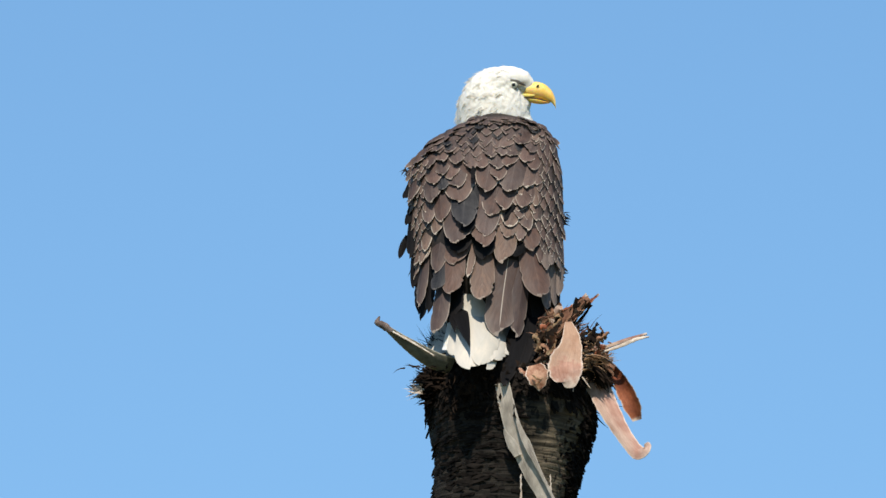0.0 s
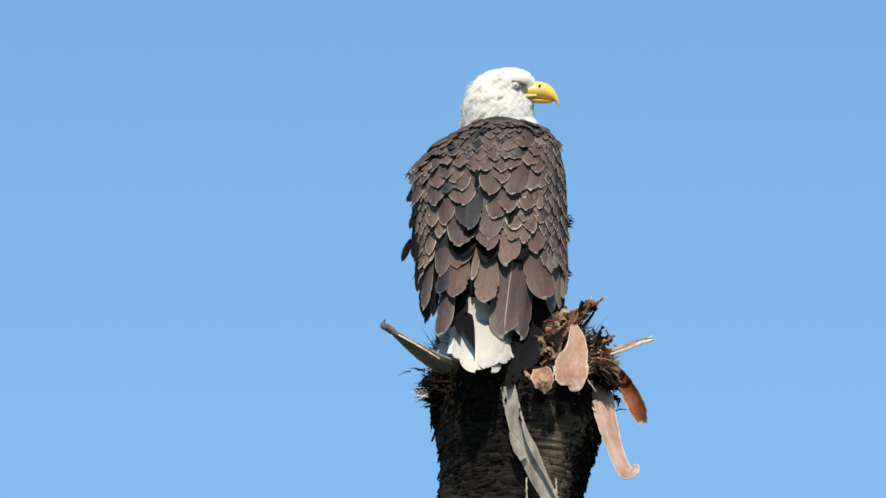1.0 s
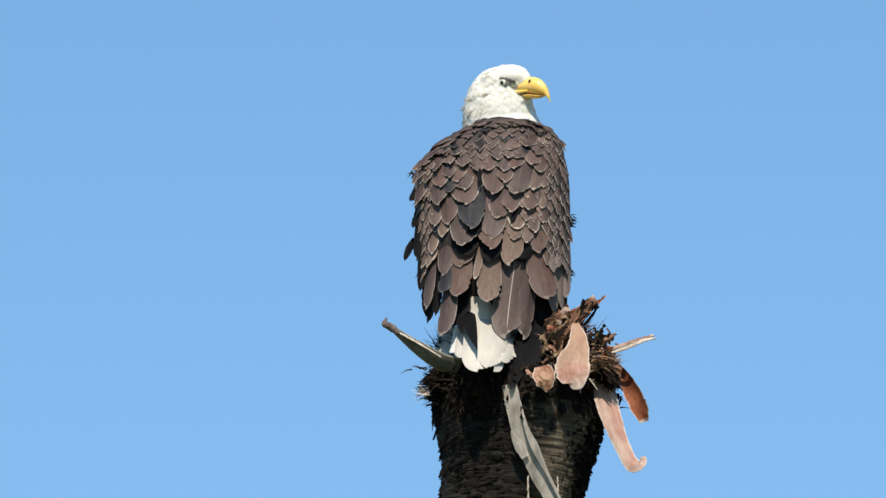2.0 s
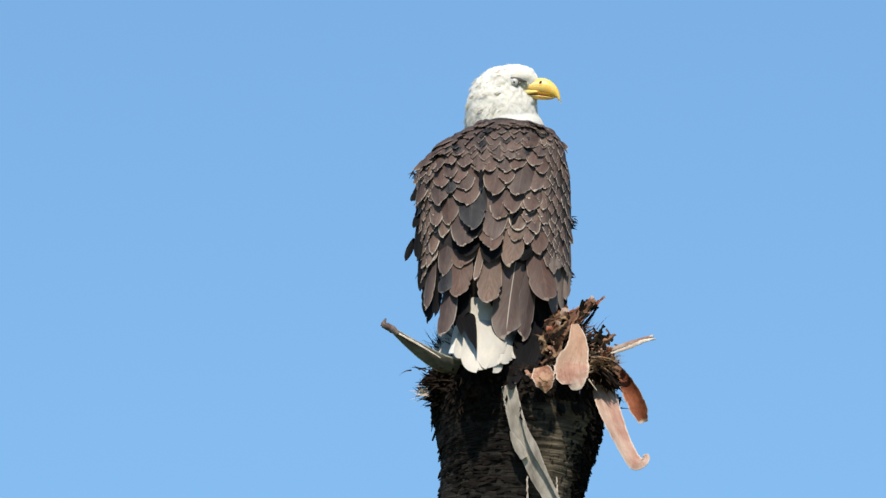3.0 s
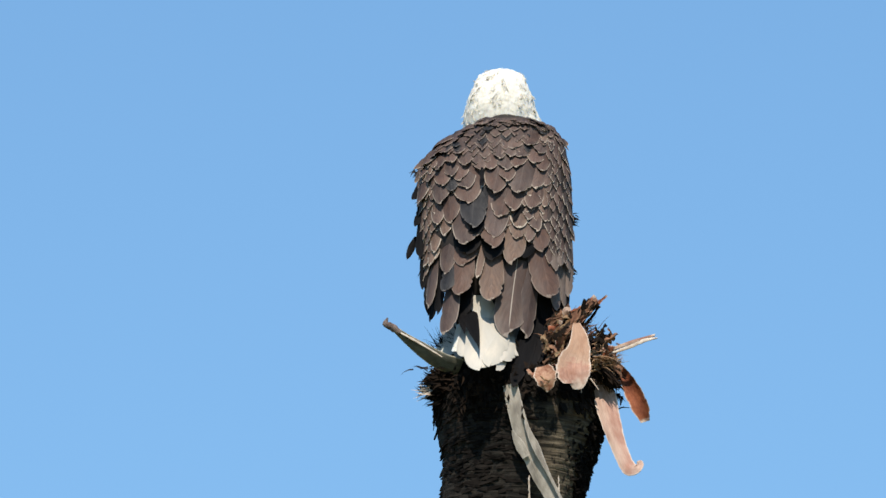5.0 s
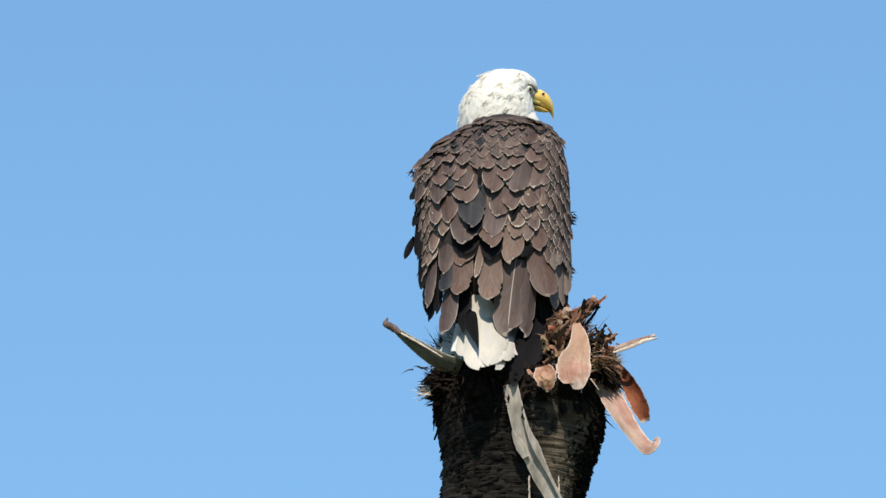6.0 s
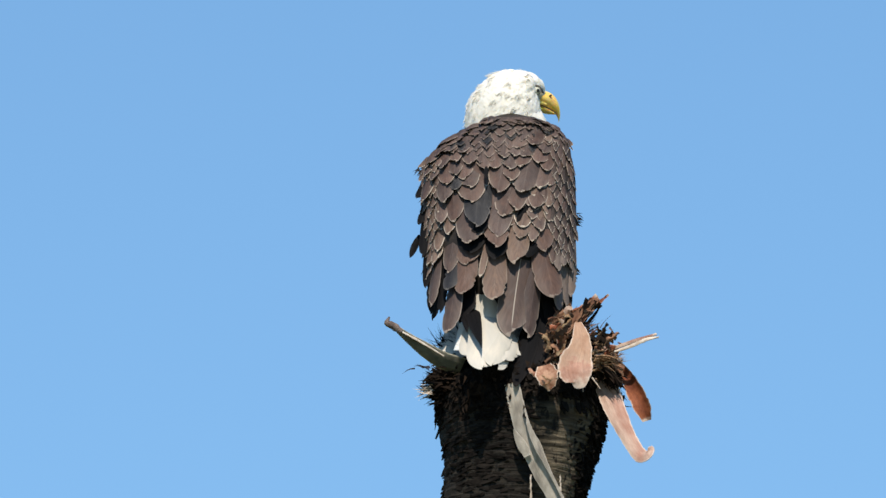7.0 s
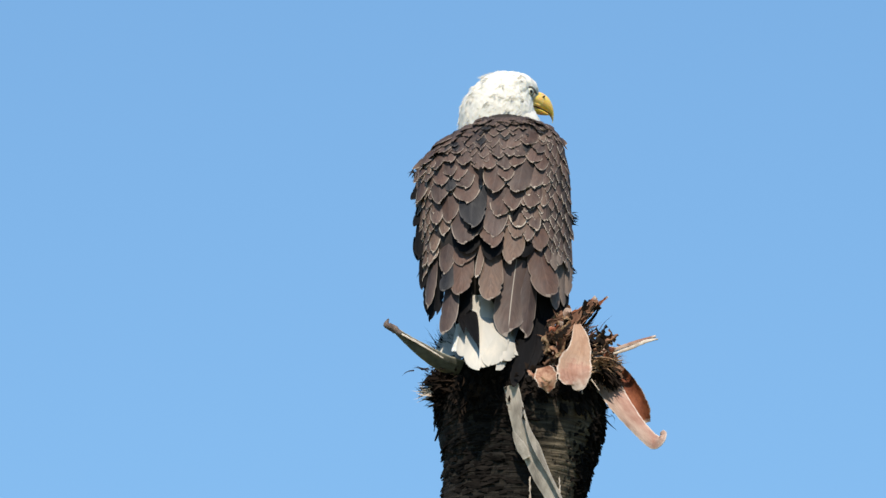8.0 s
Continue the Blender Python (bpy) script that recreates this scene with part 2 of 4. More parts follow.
def bark_mat():
    """Grey-brown ringed bark: dark weathering in patches, pale worn ring edges, short upright cracks, shade painted on
    the left flank.
    """
    m = Nodes("ringed_palm_bark", 0.9, 0.15)
    rings = m.noise(13.0, 6.0, stretch=(0.6, 0.6, 9.0))
    cracks = m.noise(34.0, 4.0, stretch=(2.2, 2.2, 0.7))
    patch = m.noise(5.0, 4.0)
    grain = m.noise(160.0, 4.0, stretch=(1, 1, 2.0))
    col = m.pick(rings, [(0.28, (0.012, 0.010, 0.008)), (0.47, (0.082, 0.065, 0.044)), (0.62, (0.160, 0.127, 0.084)), (0.8, (0.25, 0.205, 0.142))])
    col = m.mix(m.smooth(cracks, 0.44, 0.36), col, (0.016, 0.013, 0.010))
    col = m.mix(m.smooth(patch, 0.5, 0.68, 0.0, 0.75), col, (0.036, 0.028, 0.021))
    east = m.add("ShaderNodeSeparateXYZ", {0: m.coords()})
    flank_shade = m.math("ADD", east, m.math("MULTIPLY", m.noise(7.0, 5.0), 0.34))
    col = m.mix(m.smooth(flank_shade, 0.29, 0.19, 0.0, 0.9), col, (0.011, 0.010, 0.0088))     # painted shade down the left flank, with uneven patchy edges
    col = m.mix(0.45, col, m.mix(grain, (0.3, 0.3, 0.3), (1.7, 1.7, 1.7)), "MULTIPLY")
    m.put("Base Color", col)
    m.bump(m.math("ADD", m.math("MULTIPLY", rings, 1.0), m.math("MULTIPLY", cracks, 0.5)), 0.8, 0.008)
    return m.mat


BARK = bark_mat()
GROUND = plain_mat("dry_grass_ground", (0.05, 0.07, 0.025), (0.16, 0.14, 0.07), 0.35, 0.9, 0.1, 0.5, 0.05)


# ---- mesh helpers ----
def mesh_of(bm, name, material, smooth=True):
    me = bpy.data.meshes.new(name)
    bmesh.ops.recalc_face_normals(bm, faces=bm.faces[:])
    for f in bm.faces:
        f.smooth = smooth
    bm.to_mesh(me)
    bm.free()
    if smooth:
        me.set_sharp_from_angle(angle=radians(42))
    me.materials.append(material)
    return me


def part(name, bm, material, parent, label="", smooth=True, m=None):
    """Links a bmesh, or a mesh, as one object under a thing or a part."""
    me = bm if isinstance(bm, bpy.types.Mesh) else mesh_of(bm, name, material, smooth)
    ob = new(name, me)
    ob.parent = parent
    if m is not None:
        ob.matrix_basis = m
    return tagged(ob, label) if label else ob


def loft(bm, rings, close=True):
    """Skins rings of equal length; caps both ends."""
    loops = [[bm.verts.new(p) for p in r] for r in rings]
    n = len(loops[0])
    for a, b in zip(loops, loops[1:]):
        for i in range(n):
            bm.faces.new((a[i], a[(i + 1) % n], b[(i + 1) % n], b[i]))
    if close:
        bm.faces.new(loops[0][::-1])
        bm.faces.new(loops[-1])
    return bm


def spline(points, n):
    """n points along a smooth curve through the given ones; works on tuples of any length."""
    pts = np.array(points, float)
    pts = np.vstack([2 * pts[0] - pts[1], pts, 2 * pts[-1] - pts[-2]])
    out = []
    for s in np.linspace(0, len(pts) - 3 - 1e-6, n):
        i, f = int(s), s - int(s)
        p0, p1, p2, p3 = pts[i:i + 4]
        out.append(0.5 * (2 * p1 + (p2 - p0) * f + (2 * p0 - 5 * p1 + 4 * p2 - p3) * f ** 2 + (3 * p1 - p0 - 3 * p2 + p3) * f ** 3))
    return out


def ribbon(path, widths, facing, thick=0.005, cup=0.15, n=30, k=9, ragged=0.06, seed=1):
    """A thick, cupped, slightly ragged strip along a path. facing: the way its flat side looks at each point of the path."""
    rng = random.Random(seed)
    pts, wid = spline(path, n), spline([(w,) for w in widths], n)
    nor = spline(facing, n)
    rings = []
    for i in range(n):
        p = Vector(pts[i])
        t = (Vector(pts[min(i + 1, n - 1)]) - Vector(pts[max(i - 1, 0)])).normalized()
        f = Vector(nor[i])
        f = (f - t * f.dot(t)).normalized()
        s = t.cross(f)
        w = max(float(wid[i][0]), 0.001)
        wl, wr = (w * (1 + ragged * (1.2 * noise.noise(Vector((i * 0.5, q, seed))) + rng.uniform(-0.4, 0.4))) for q in (0.3, 9.7))
        front, back = [], []
        for j in range(k):
            a = 2 * j / (k - 1) - 1
            wob = 0.03 * w * noise.noise(Vector((i / n * 7, j * 0.6, seed * 7.3)))
            off = s * (a * 0.5 * (wl if a < 0 else wr)) + f * (-cup * w * a * a + wob)
            th = thick * (0.75 - 0.35 * a ** 4)
            front.append(p + off + f * th / 2)
            back.append(p + off - f * th / 2)
        rings.append(front + back[::-1])
    bm = loft(bmesh.new(), rings)
    uv = bm.loops.layers.uv.new("UVMap")
    bm.verts.index_update()
    for f in bm.faces:
        for lp in f.loops:
            i, j = divmod(lp.vert.index, 2 * k)
            lp[uv].uv = ((j if j < k else 2 * k - 1 - j) / (k - 1), i / (n - 1))
    return bm


def strand(bm, base, way, length, width, bend, segs=3, flat=1.0):
    """A tapering three-sided fibre."""
    way = Vector(way).normalized()
    side = way.orthogonal().normalized()
    up = way.cross(side)
    last = None
    p = Vector(base)
    for i in range(segs):
        r = width * (1 - i / segs) * 0.5
        ring = [bm.verts.new(p + (side * math.cos(a) + up * math.sin(a) * flat) * r) for a in (0, 2.09, 4.19)]
        if last:
            for j in range(3):
                bm.faces.new((last[j], last[(j + 1) % 3], ring[(j + 1) % 3], ring[j]))
        last = ring
        p = p + way * (length / segs)
        way = (way + Vector(bend) / segs).normalized()
    tip = bm.verts.new(p)
    for j in range(3):
        bm.faces.new((last[j], last[(j + 1) % 3], tip))


def ball(bm, centre, radii, seg=16, rings=10, turn=None):
    """An ellipsoid."""
    m = Matrix.Translation(centre) @ (turn or Matrix()) @ Matrix.Diagonal((*radii, 1))
    bmesh.ops.create_uvsphere(bm, u_segments=seg, v_segments=rings, radius=1.0, matrix=m)
    return bm


# ---- ground ----
def build_ground():
    bm = bmesh.new()
    rings = [0.0, 2, 6, 15, 40, 120, 400, 1500, 4000]
    loops = []
    for r in rings[1:]:
        loops.append([bm.verts.new((r * math.cos(a), r * math.sin(a), -0.02 if r < 10 else 0.25 * noise.noise(Vector((math.cos(a) * r, math.sin(a) * r, 0)) * 0.05)))
                      for a in np.linspace(0, 2 * math.pi, 48, endpoint=False)])
    mid = bm.verts.new((0, 0, -0.02))
    for i in range(48):
        bm.faces.new((mid, loops[0][i], loops[0][(i + 1) % 48]))
        for a, b in zip(loops, loops[1:]):
            bm.faces.new((a[i], a[(i + 1) % 48], b[(i + 1) % 48], b[i]))
    ob = new("ground", mesh_of(bm, "ground", GROUND))
    return tagged(ob, "dry grassy ground under the palm", "ground", kind="structure")


build_ground()

# ---- palm ----
palm = tagged(new("palm_snag"), "dead topless palm trunk with torn leaf bases and brown fibre", "palm tree")
palm.location = FOOT


def crown(u, w, v):
    """A point given from the bird's seat, across, along the sight line and up, in the palm's own space."""
    return SIGHT @ Vector((u, w, v)) - FOOT


TOP = CROWN.z - 0.03


def trunk_line(z):
    """Centre across and radius of the trunk at height z."""
    d = TOP - z
    c = np.interp(d, [0, 0.15, 0.26, 0.34, 0.6, 9], [0.032, 0.029, 0.018, -0.003, -0.006, 0.0])
    r = np.interp(d, [0, 0.02, 0.06, 0.11, 0.165, 0.215, 0.285, 0.325, 0.40, 1.0, 8.0, 9.2], [0.19, 0.206, 0.210, 0.211, 0.199, 0.186, 0.178, 0.176, 0.175, 0.175, 0.20, 0.27])
    return c, r


def trunk_relief(a, d):
    """Depth of rings, knobs and cracks in the bark."""
    q = Vector((math.cos(a), math.sin(a), 0)) * 0.2
    lean = 0.012 * noise.noise(Vector((q.x * 6, q.y * 6, d * 2)))
    ring = ((d + lean) / 0.0165 + 0.9 * noise.noise(Vector((q.x * 3, q.y * 3, d * 9)))) % 1.0
    step = 0.0020 * (1 - ring) ** 1.5
    rough = 0.004 * noise.noise(Vector((q.x * 14, q.y * 14, d * 16))) + 0.002 * noise.noise(Vector((q.x * 55, q.y * 55, d * 70)))
    crack = noise.noise(Vector((q.x * 60, q.y * 60, d * 14 + math.floor((d + lean) / 0.0165) * 3.1)))
    return step + rough - (0.0018 if crack > 0.42 else 0.0)


def build_trunk():
    seg = 300
    ds = list(np.linspace(0, 0.46, 200)) + list(np.linspace(0.50, TOP, 60))
    verts, faces = [], []
    for i, d in enumerate(ds):
        c, r = trunk_line(TOP - d)
        for j in range(seg):
            a = 2 * math.pi * j / seg
            rr = r + trunk_relief(a, d) * (1.0 if d < 0.5 else 0.7)
            verts.append((c + rr * math.cos(a), rr * math.sin(a), TOP - d))
        if i:
            o = (i - 1) * seg
            faces += [(o + j, o + (j + 1) % seg, o + seg + (j + 1) % seg, o + seg + j) for j in range(seg)]
    faces.append(tuple(range(seg)))
    me = bpy.data.meshes.new("trunk")
    me.from_pydata(verts, [], faces)
    me.shade_smooth()
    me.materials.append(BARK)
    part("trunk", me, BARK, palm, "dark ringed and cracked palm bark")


build_trunk()


def build_bark_chips():
    """Loose scales standing out from the rings."""
    bm = bmesh.new()
    rng = random.Random(5)
    for i in range(620):
        d = rng.uniform(0.01, 0.44)
        a = rng.uniform(0, 2 * math.pi)
        ragged = rng.random() < 0.97
        if ragged:
            a, d = rng.gauss(-0.12, 0.22), rng.uniform(0.10, 0.31)
        c, r = trunk_line(TOP - d)
        out = Vector((math.cos(a), math.sin(a), rng.uniform(-0.5, 0.15)))
        base = Vector((c + r * 0.99 * math.cos(a), r * 0.99 * math.sin(a), TOP - d))
        tang = Vector((-math.sin(a), math.cos(a), rng.uniform(-0.3, 0.3)))
        ln, w, th = rng.uniform(0.004, 0.010), rng.uniform(0.006, 0.018), rng.uniform(0.001, 0.003)
        if ragged:
            ln, w, th = rng.uniform(0.005, 0.020), rng.uniform(0.004, 0.011), rng.uniform(0.002, 0.005)
        up = Vector((0, 0, 1))
        corners = []
        for s, w2, t2 in ((0, w, th), (1, w * rng.uniform(0.2, 0.7), th * 0.4)):
            m = base + out * ln * s
            corners.append([bm.verts.new(m + tang * x * w2 / 2 + up * y * t2) for x, y in ((-1, -1), (1, -1), (1, 1), (-1, 1))])
        for j in range(4):
            bm.faces.new((corners[0][j], corners[0][(j + 1) % 4], corners[1][(j + 1) % 4], corners[1][j]))
        bm.faces.new(corners[1])
        bm.faces.new(corners[0][::-1])
    tagged(part("bark_flaking", bm, CHAR, palm, "small loose dark bark scales", smooth=False), kind="stuff")


build_bark_chips()


def build_mat():
    """Dark weathered fibre scales, lying downwards like thatch, on the collar and the flanks of the trunk."""
    bm = bmesh.new()
    rng = random.Random(8)
    for i in range(3600):
        zone = rng.random()
        if zone < 0.50:
            a, d = rng.uniform(math.pi * 0.9, math.pi * 2.1), abs(rng.gauss(0.025, 0.030))
        elif zone < 0.60:
            a, d = math.pi * rng.triangular(0.92, 1.62, 1.38), rng.triangular(0.04, 0.45, 0.12)
        else:
            a, d = rng.gauss(-0.05, 0.15), rng.uniform(0.05, 0.33)
        c, r = trunk_line(TOP - d)
        rad = Vector((math.cos(a), math.sin(a), 0))
        tang = Vector((-math.sin(a), math.cos(a), 0))
        base = Vector((c, 0, TOP - d)) + rad * (r + (0.003 if zone < 0.50 else 0.001))
        way = Vector((0, 0, -1)) + tang * rng.gauss(0, 0.5) + rad * rng.uniform(0.0, 0.5 if zone < 0.50 or zone > 0.60 else 0.15)
        way.normalize()
        ln, w, th = rng.uniform(0.012, 0.032), rng.uniform(0.006, 0.020), rng.uniform(0.0015, 0.004)
        if 0.50 <= zone < 0.60:
            way = (tang * rng.choice((-1, 1)) + Vector((0, 0, rng.gauss(0, 0.15))) + rad * rng.uniform(-0.05, 0.08)).normalized()
            ln, w = rng.uniform(0.015, 0.045), rng.uniform(0.004, 0.012)
        side = way.cross(rad).normalized()
        up = side.cross(way)
        ends = []
        for q, w2 in ((0, w), (0.6, w * rng.uniform(0.7, 1.1)), (1, w * rng.uniform(0.05, 0.5))):
            m = base + way * ln * q
            ends.append([bm.verts.new(m + side * x * w2 / 2 + up * y * th / 2) for x, y in ((-1, -1), (1, -1), (1, 1), (-1, 1))])
        for e, f in zip(ends, ends[1:]):
            for j in range(4):
                bm.faces.new((e[j], e[(j + 1) % 4], f[(j + 1) % 4], f[j]))
        bm.faces.new(ends[-1])
        bm.faces.new(ends[0][::-1])
    tagged(part("fibre_thatch", bm, CHAR, palm, "blackened matted fibre round the trunk", smooth=False), kind="stuff")


build_mat()


def tuft(name, material, label, bundles, seed):
    """Bundles of torn fibre. Each: root, way, spread, count, length, width."""
    rng = random.Random(seed)
    bm = bmesh.new()
    for root, way, spread, count, length, width, jitter in bundles:
        base = crown(*root)
        w0 = (crown(root[0] + way[0], root[1] + way[1], root[2] + way[2]) - base).normalized()
        for i in range(count):
            off = Vector((rng.gauss(0, 1), rng.gauss(0, 1), rng.gauss(0, 1))) * jitter
            w = w0 + Vector((rng.gauss(0, 1), rng.gauss(0, 1), rng.gauss(0, 1))) * spread
            bend = Vector((rng.gauss(0, 1), rng.gauss(0, 1), rng.gauss(0, 1))) * (0.4 if spread < 0.2 else 1.3)
            strand(bm, base + off, w, length * rng.uniform(0.45, 1.1), width * rng.choice((0.6, 1.0, 1.4, 2.6)), bend, 4, 0.4)
    return tagged(part(name, bm, material, palm, label), kind="stuff")


tuft("fibre_tuft", FIBRE, "torn rusty brown palm fibre", (
    ((0.139, 0.010, 0.058), (0.78, -0.05, 0.72), 0.12, 60, 0.075, 0.004, 0.012),
    ((0.135, 0.020, 0.052), (0.6, -0.3, 0.5), 0.6, 34, 0.045, 0.006, 0.022),
    ((0.186, 0.030, 0.026), (0.75, -0.2, 0.35), 0.6, 34, 0.045, 0.006, 0.022),
    ((0.236, 0.050, 0.016), (0.7, -0.2, 0.45), 0.5, 34, 0.045, 0.006, 0.018),
    ((0.243, 0.030, -0.013), (0.9, -0.2, 0.05), 0.3, 70, 0.055, 0.005, 0.012),
    ((0.160, -0.005, 0.070), (0.75, -0.1, 0.75), 0.25, 26, 0.05, 0.004, 0.018),
    ((0.120, 0.000, 0.085), (0.4, -0.3, 0.5), 0.5, 14, 0.035, 0.005, 0.018),
    ((0.200, 0.000, 0.075), (0.8, -0.1, 0.45), 0.35, 40, 0.05, 0.003, 0.012)), 11)


def build_brush():
    """A stiff brush of broken sheath pointing up and out."""
    rng = random.Random(77)
    for i in range(48):
        a = Vector((0.150, 0.000, 0.066)) + Vector((rng.gauss(0, 0.011), rng.gauss(0, 0.012), rng.gauss(0, 0.011)))
        b = Vector((0.226, -0.010, 0.154)) + Vector((rng.gauss(0, 0.012), rng.gauss(0, 0.012), rng.gauss(0, 0.011)))
        b = a + (b - a) * rng.choice((rng.uniform(0.4, 0.8), rng.uniform(0.88, 1.0)))
        w = rng.uniform(0.006, 0.014)
        sheath("sheath_shard", rng.choice((FIBRE, FIBRE, FIBRE, FIBRE, FIBRE, FIBRE_DARK, FIBRE_DARK, RED)), "", [a, (a + b) / 2 + Vector((rng.gauss(0, 0.007), rng.gauss(0, 0.006), rng.gauss(0, 0.007))), b], [w, w * 1.1, w * rng.uniform(0.7, 1.3)],
               [(rng.gauss(-0.3, 0.4), -1, rng.gauss(0.3, 0.4))] * 3, 70 + i, thick=0.003, cup=rng.uniform(-0.3, 0.4), n=16, k=5, ragged=0.6)


def build_shards():
    """Short curled shards of sheath among the fibre."""
    rng = random.Random(31)
    for i in range(130):
        u, v = (rng.uniform(0.10, 0.27), rng.uniform(-0.03, 0.085)) if i < 70 else (rng.uniform(0.105, 0.18), rng.uniform(0.02, 0.115))
        v -= max(0.0, u - 0.15) * 0.5
        base = Vector((u, rng.uniform(0.0, 0.05), v))
        way = Vector((rng.uniform(-0.2, 1.0), rng.uniform(-0.5, 0.2), rng.uniform(-0.3, 0.9))).normalized()
        side = Vector((rng.gauss(0, 1), rng.gauss(0, 1), rng.gauss(0, 1))) * 0.006
        ln = rng.uniform(0.022, 0.050)
        w = rng.uniform(0.006, 0.021)
        sheath("sheath_shard", rng.choice((RED, FIBRE, FIBRE, FIBRE, FIBRE_DARK, FIBRE_DARK, PITH, PINK)), "", [base, base + way * ln * 0.5 + side, base + way * ln], [w, w * rng.uniform(0.8, 1.2), w * rng.uniform(0.3, 1.0)],
               [(rng.gauss(0, 0.5), -1, rng.gauss(0.3, 0.5))] * 3, 40 + i, thick=0.004, cup=rng.uniform(-0.3, 0.4), n=12, k=5, ragged=0.5)


def build_curls():
    """Curled shreds of sheath that hook over the dark gaps of the torn top."""
    rng = random.Random(58)
    for i in range(46):
        u, v = (rng.uniform(0.085, 0.145), rng.uniform(-0.030, 0.085)) if i < 28 else (rng.uniform(0.205, 0.262), rng.uniform(-0.015, 0.070))
        v -= max(0.0, u - 0.2) * 0.3
        base = Vector((u, rng.uniform(-0.075, -0.035), v))
        a, turn, r = rng.uniform(-0.6, 1.8), rng.choice((-1, 1)) * rng.uniform(0.2, 1.3), rng.uniform(0.006, 0.013)
        path = [base]
        for k in range(4):
            b = a + turn * k / 3
            path.append(path[-1] + Vector((math.cos(b), rng.uniform(-0.3, 0.1), math.sin(b))) * r)
        w = rng.uniform(0.005, 0.016)
        sheath("sheath_curl", rng.choice((FIBRE, FIBRE, RED, PITH, FIBRE_DARK, FIBRE_DARK)), "", path, [w * 1.3, w, w, w * 0.8, w * rng.uniform(0.3, 0.9)], [(rng.gauss(0, 0.5), -1, rng.gauss(0.4, 0.5))] * 5, 200 + i,
               thick=0.003, cup=rng.uniform(-0.3, 0.4), n=14, k=5, ragged=0.9)


tuft("dark_fibre_tuft", FIBRE_DARK, "dark matted palm fibre round the broken top, with two shade bundles", (
    ((-0.133, 0.100, 0.023), (-0.55, -0.1, 0.5), 0.28, 110, 0.075, 0.004, 0.016),
    ((-0.155, 0.000, -0.042), (-0.7, -0.2, 0.0), 0.5, 200, 0.042, 0.008, 0.022),
    ((-0.170, 0.000, -0.078), (-0.8, -0.2, -0.1), 0.4, 160, 0.04, 0.008, 0.014),
    ((-0.075, -0.075, -0.090), (0.0, -0.5, -0.5), 0.5, 240, 0.030, 0.008, 0.03),
    ((0.012, -0.085, -0.090), (0.1, -0.5, -0.5), 0.5, 240, 0.030, 0.008, 0.03),
    # the next two bundles stand in for the cast shadow on the strip's top
    ((0.246, 0.000, -0.028), (0.45, -0.35, -0.8), 0.25, 90, 0.055, 0.008, 0.010),
    ((0.246, -0.030, -0.017), (0.6, -0.25, -0.75), 0.14, 130, 0.075, 0.009, 0.010),
    ((0.096, -0.060, -0.058), (0.2, -0.3, -0.4), 0.5, 240, 0.024, 0.008, 0.022),
    ((0.214, 0.020, -0.042), (0.6, -0.2, -0.2), 0.6, 240, 0.036, 0.008, 0.028),
    ((0.243, 0.050, -0.078), (0.8, -0.2, -0.4), 0.5, 160, 0.04, 0.005, 0.024),
    ((0.026, 0.080, -0.006), (0.0, -0.2, 0.8), 0.8, 300, 0.036, 0.008, 0.06)), 12)
tuft("pale_fibre_end", CREAM, "pale torn fibre end", (
    ((-0.199, -0.020, -0.078), (-0.9, -0.2, 0.0), 0.25, 50, 0.035, 0.005, 0.007),
    ((0.251, 0.020, -0.006), (0.9, -0.2, 0.12), 0.25, 60, 0.05, 0.004, 0.008)), 13)
tuft("fibre_tuft", PITH, "sunlit tan palm fibre", (
    ((0.238, -0.040, -0.004), (0.95, -0.2, 0.05), 0.22, 110, 0.065, 0.0035, 0.013),
    ((0.225, -0.050, 0.040), (0.6, -0.2, 0.5), 0.5, 18, 0.035, 0.0045, 0.016),
    ((0.130, -0.040, 0.050), (0.2, -0.3, 0.5), 0.6, 16, 0.03, 0.0045, 0.022)), 14)


def sheath(name, material, label, path, widths, facing, seed, **kw):
    pts = [crown(*p) for p in path]
    turn = SIGHT.to_3x3()
    return part(name, ribbon(pts, widths, [turn @ Vector(f) for f in facing], seed=seed, **kw), material, palm, label, smooth=seed != 7)


build_shards()
build_curls()
build_brush()
sheath("sheath_spike", GREEN, "olive grey pointed sheath strip with a curled tip",
       [(-0.119, -0.040, -0.020), (-0.168, -0.055, -0.003), (-0.213, -0.075, 0.025), (-0.255, -0.090, 0.055), (-0.293, -0.100, 0.086)],
       [0.052, 0.048, 0.039, 0.025, 0.012], [(0.3, -0.7, -0.55)] * 5, 3, thick=0.006, cup=0.08, ragged=0.03)
sheath("spike_rim", CREAM, "pale upper edge of the sheath strip", [(-0.165, -0.068, 0.009), (-0.203, -0.082, 0.033), (-0.241, -0.094, 0.055), (-0.278, -0.102, 0.075)], [0.003, 0.005, 0.006, 0.004], [(0.2, -0.8, 0.5)] * 4, 5, thick=0.003, cup=0.0, ragged=0.3)
sheath("spike_tip", TIP, "curled withered tip", [(-0.274, -0.104, 0.071), (-0.291, -0.107, 0.084), (-0.309, -0.106, 0.094), (-0.304, -0.100, 0.109)],
       [0.013, 0.020, 0.016, 0.004], [(0.3, -0.8, -0.4), (0.3, -0.8, -0.4), (0.1, -0.9, -0.3), (0.0, -0.9, 0.0)], 4, thick=0.008, cup=0.2, n=14, ragged=0.15)
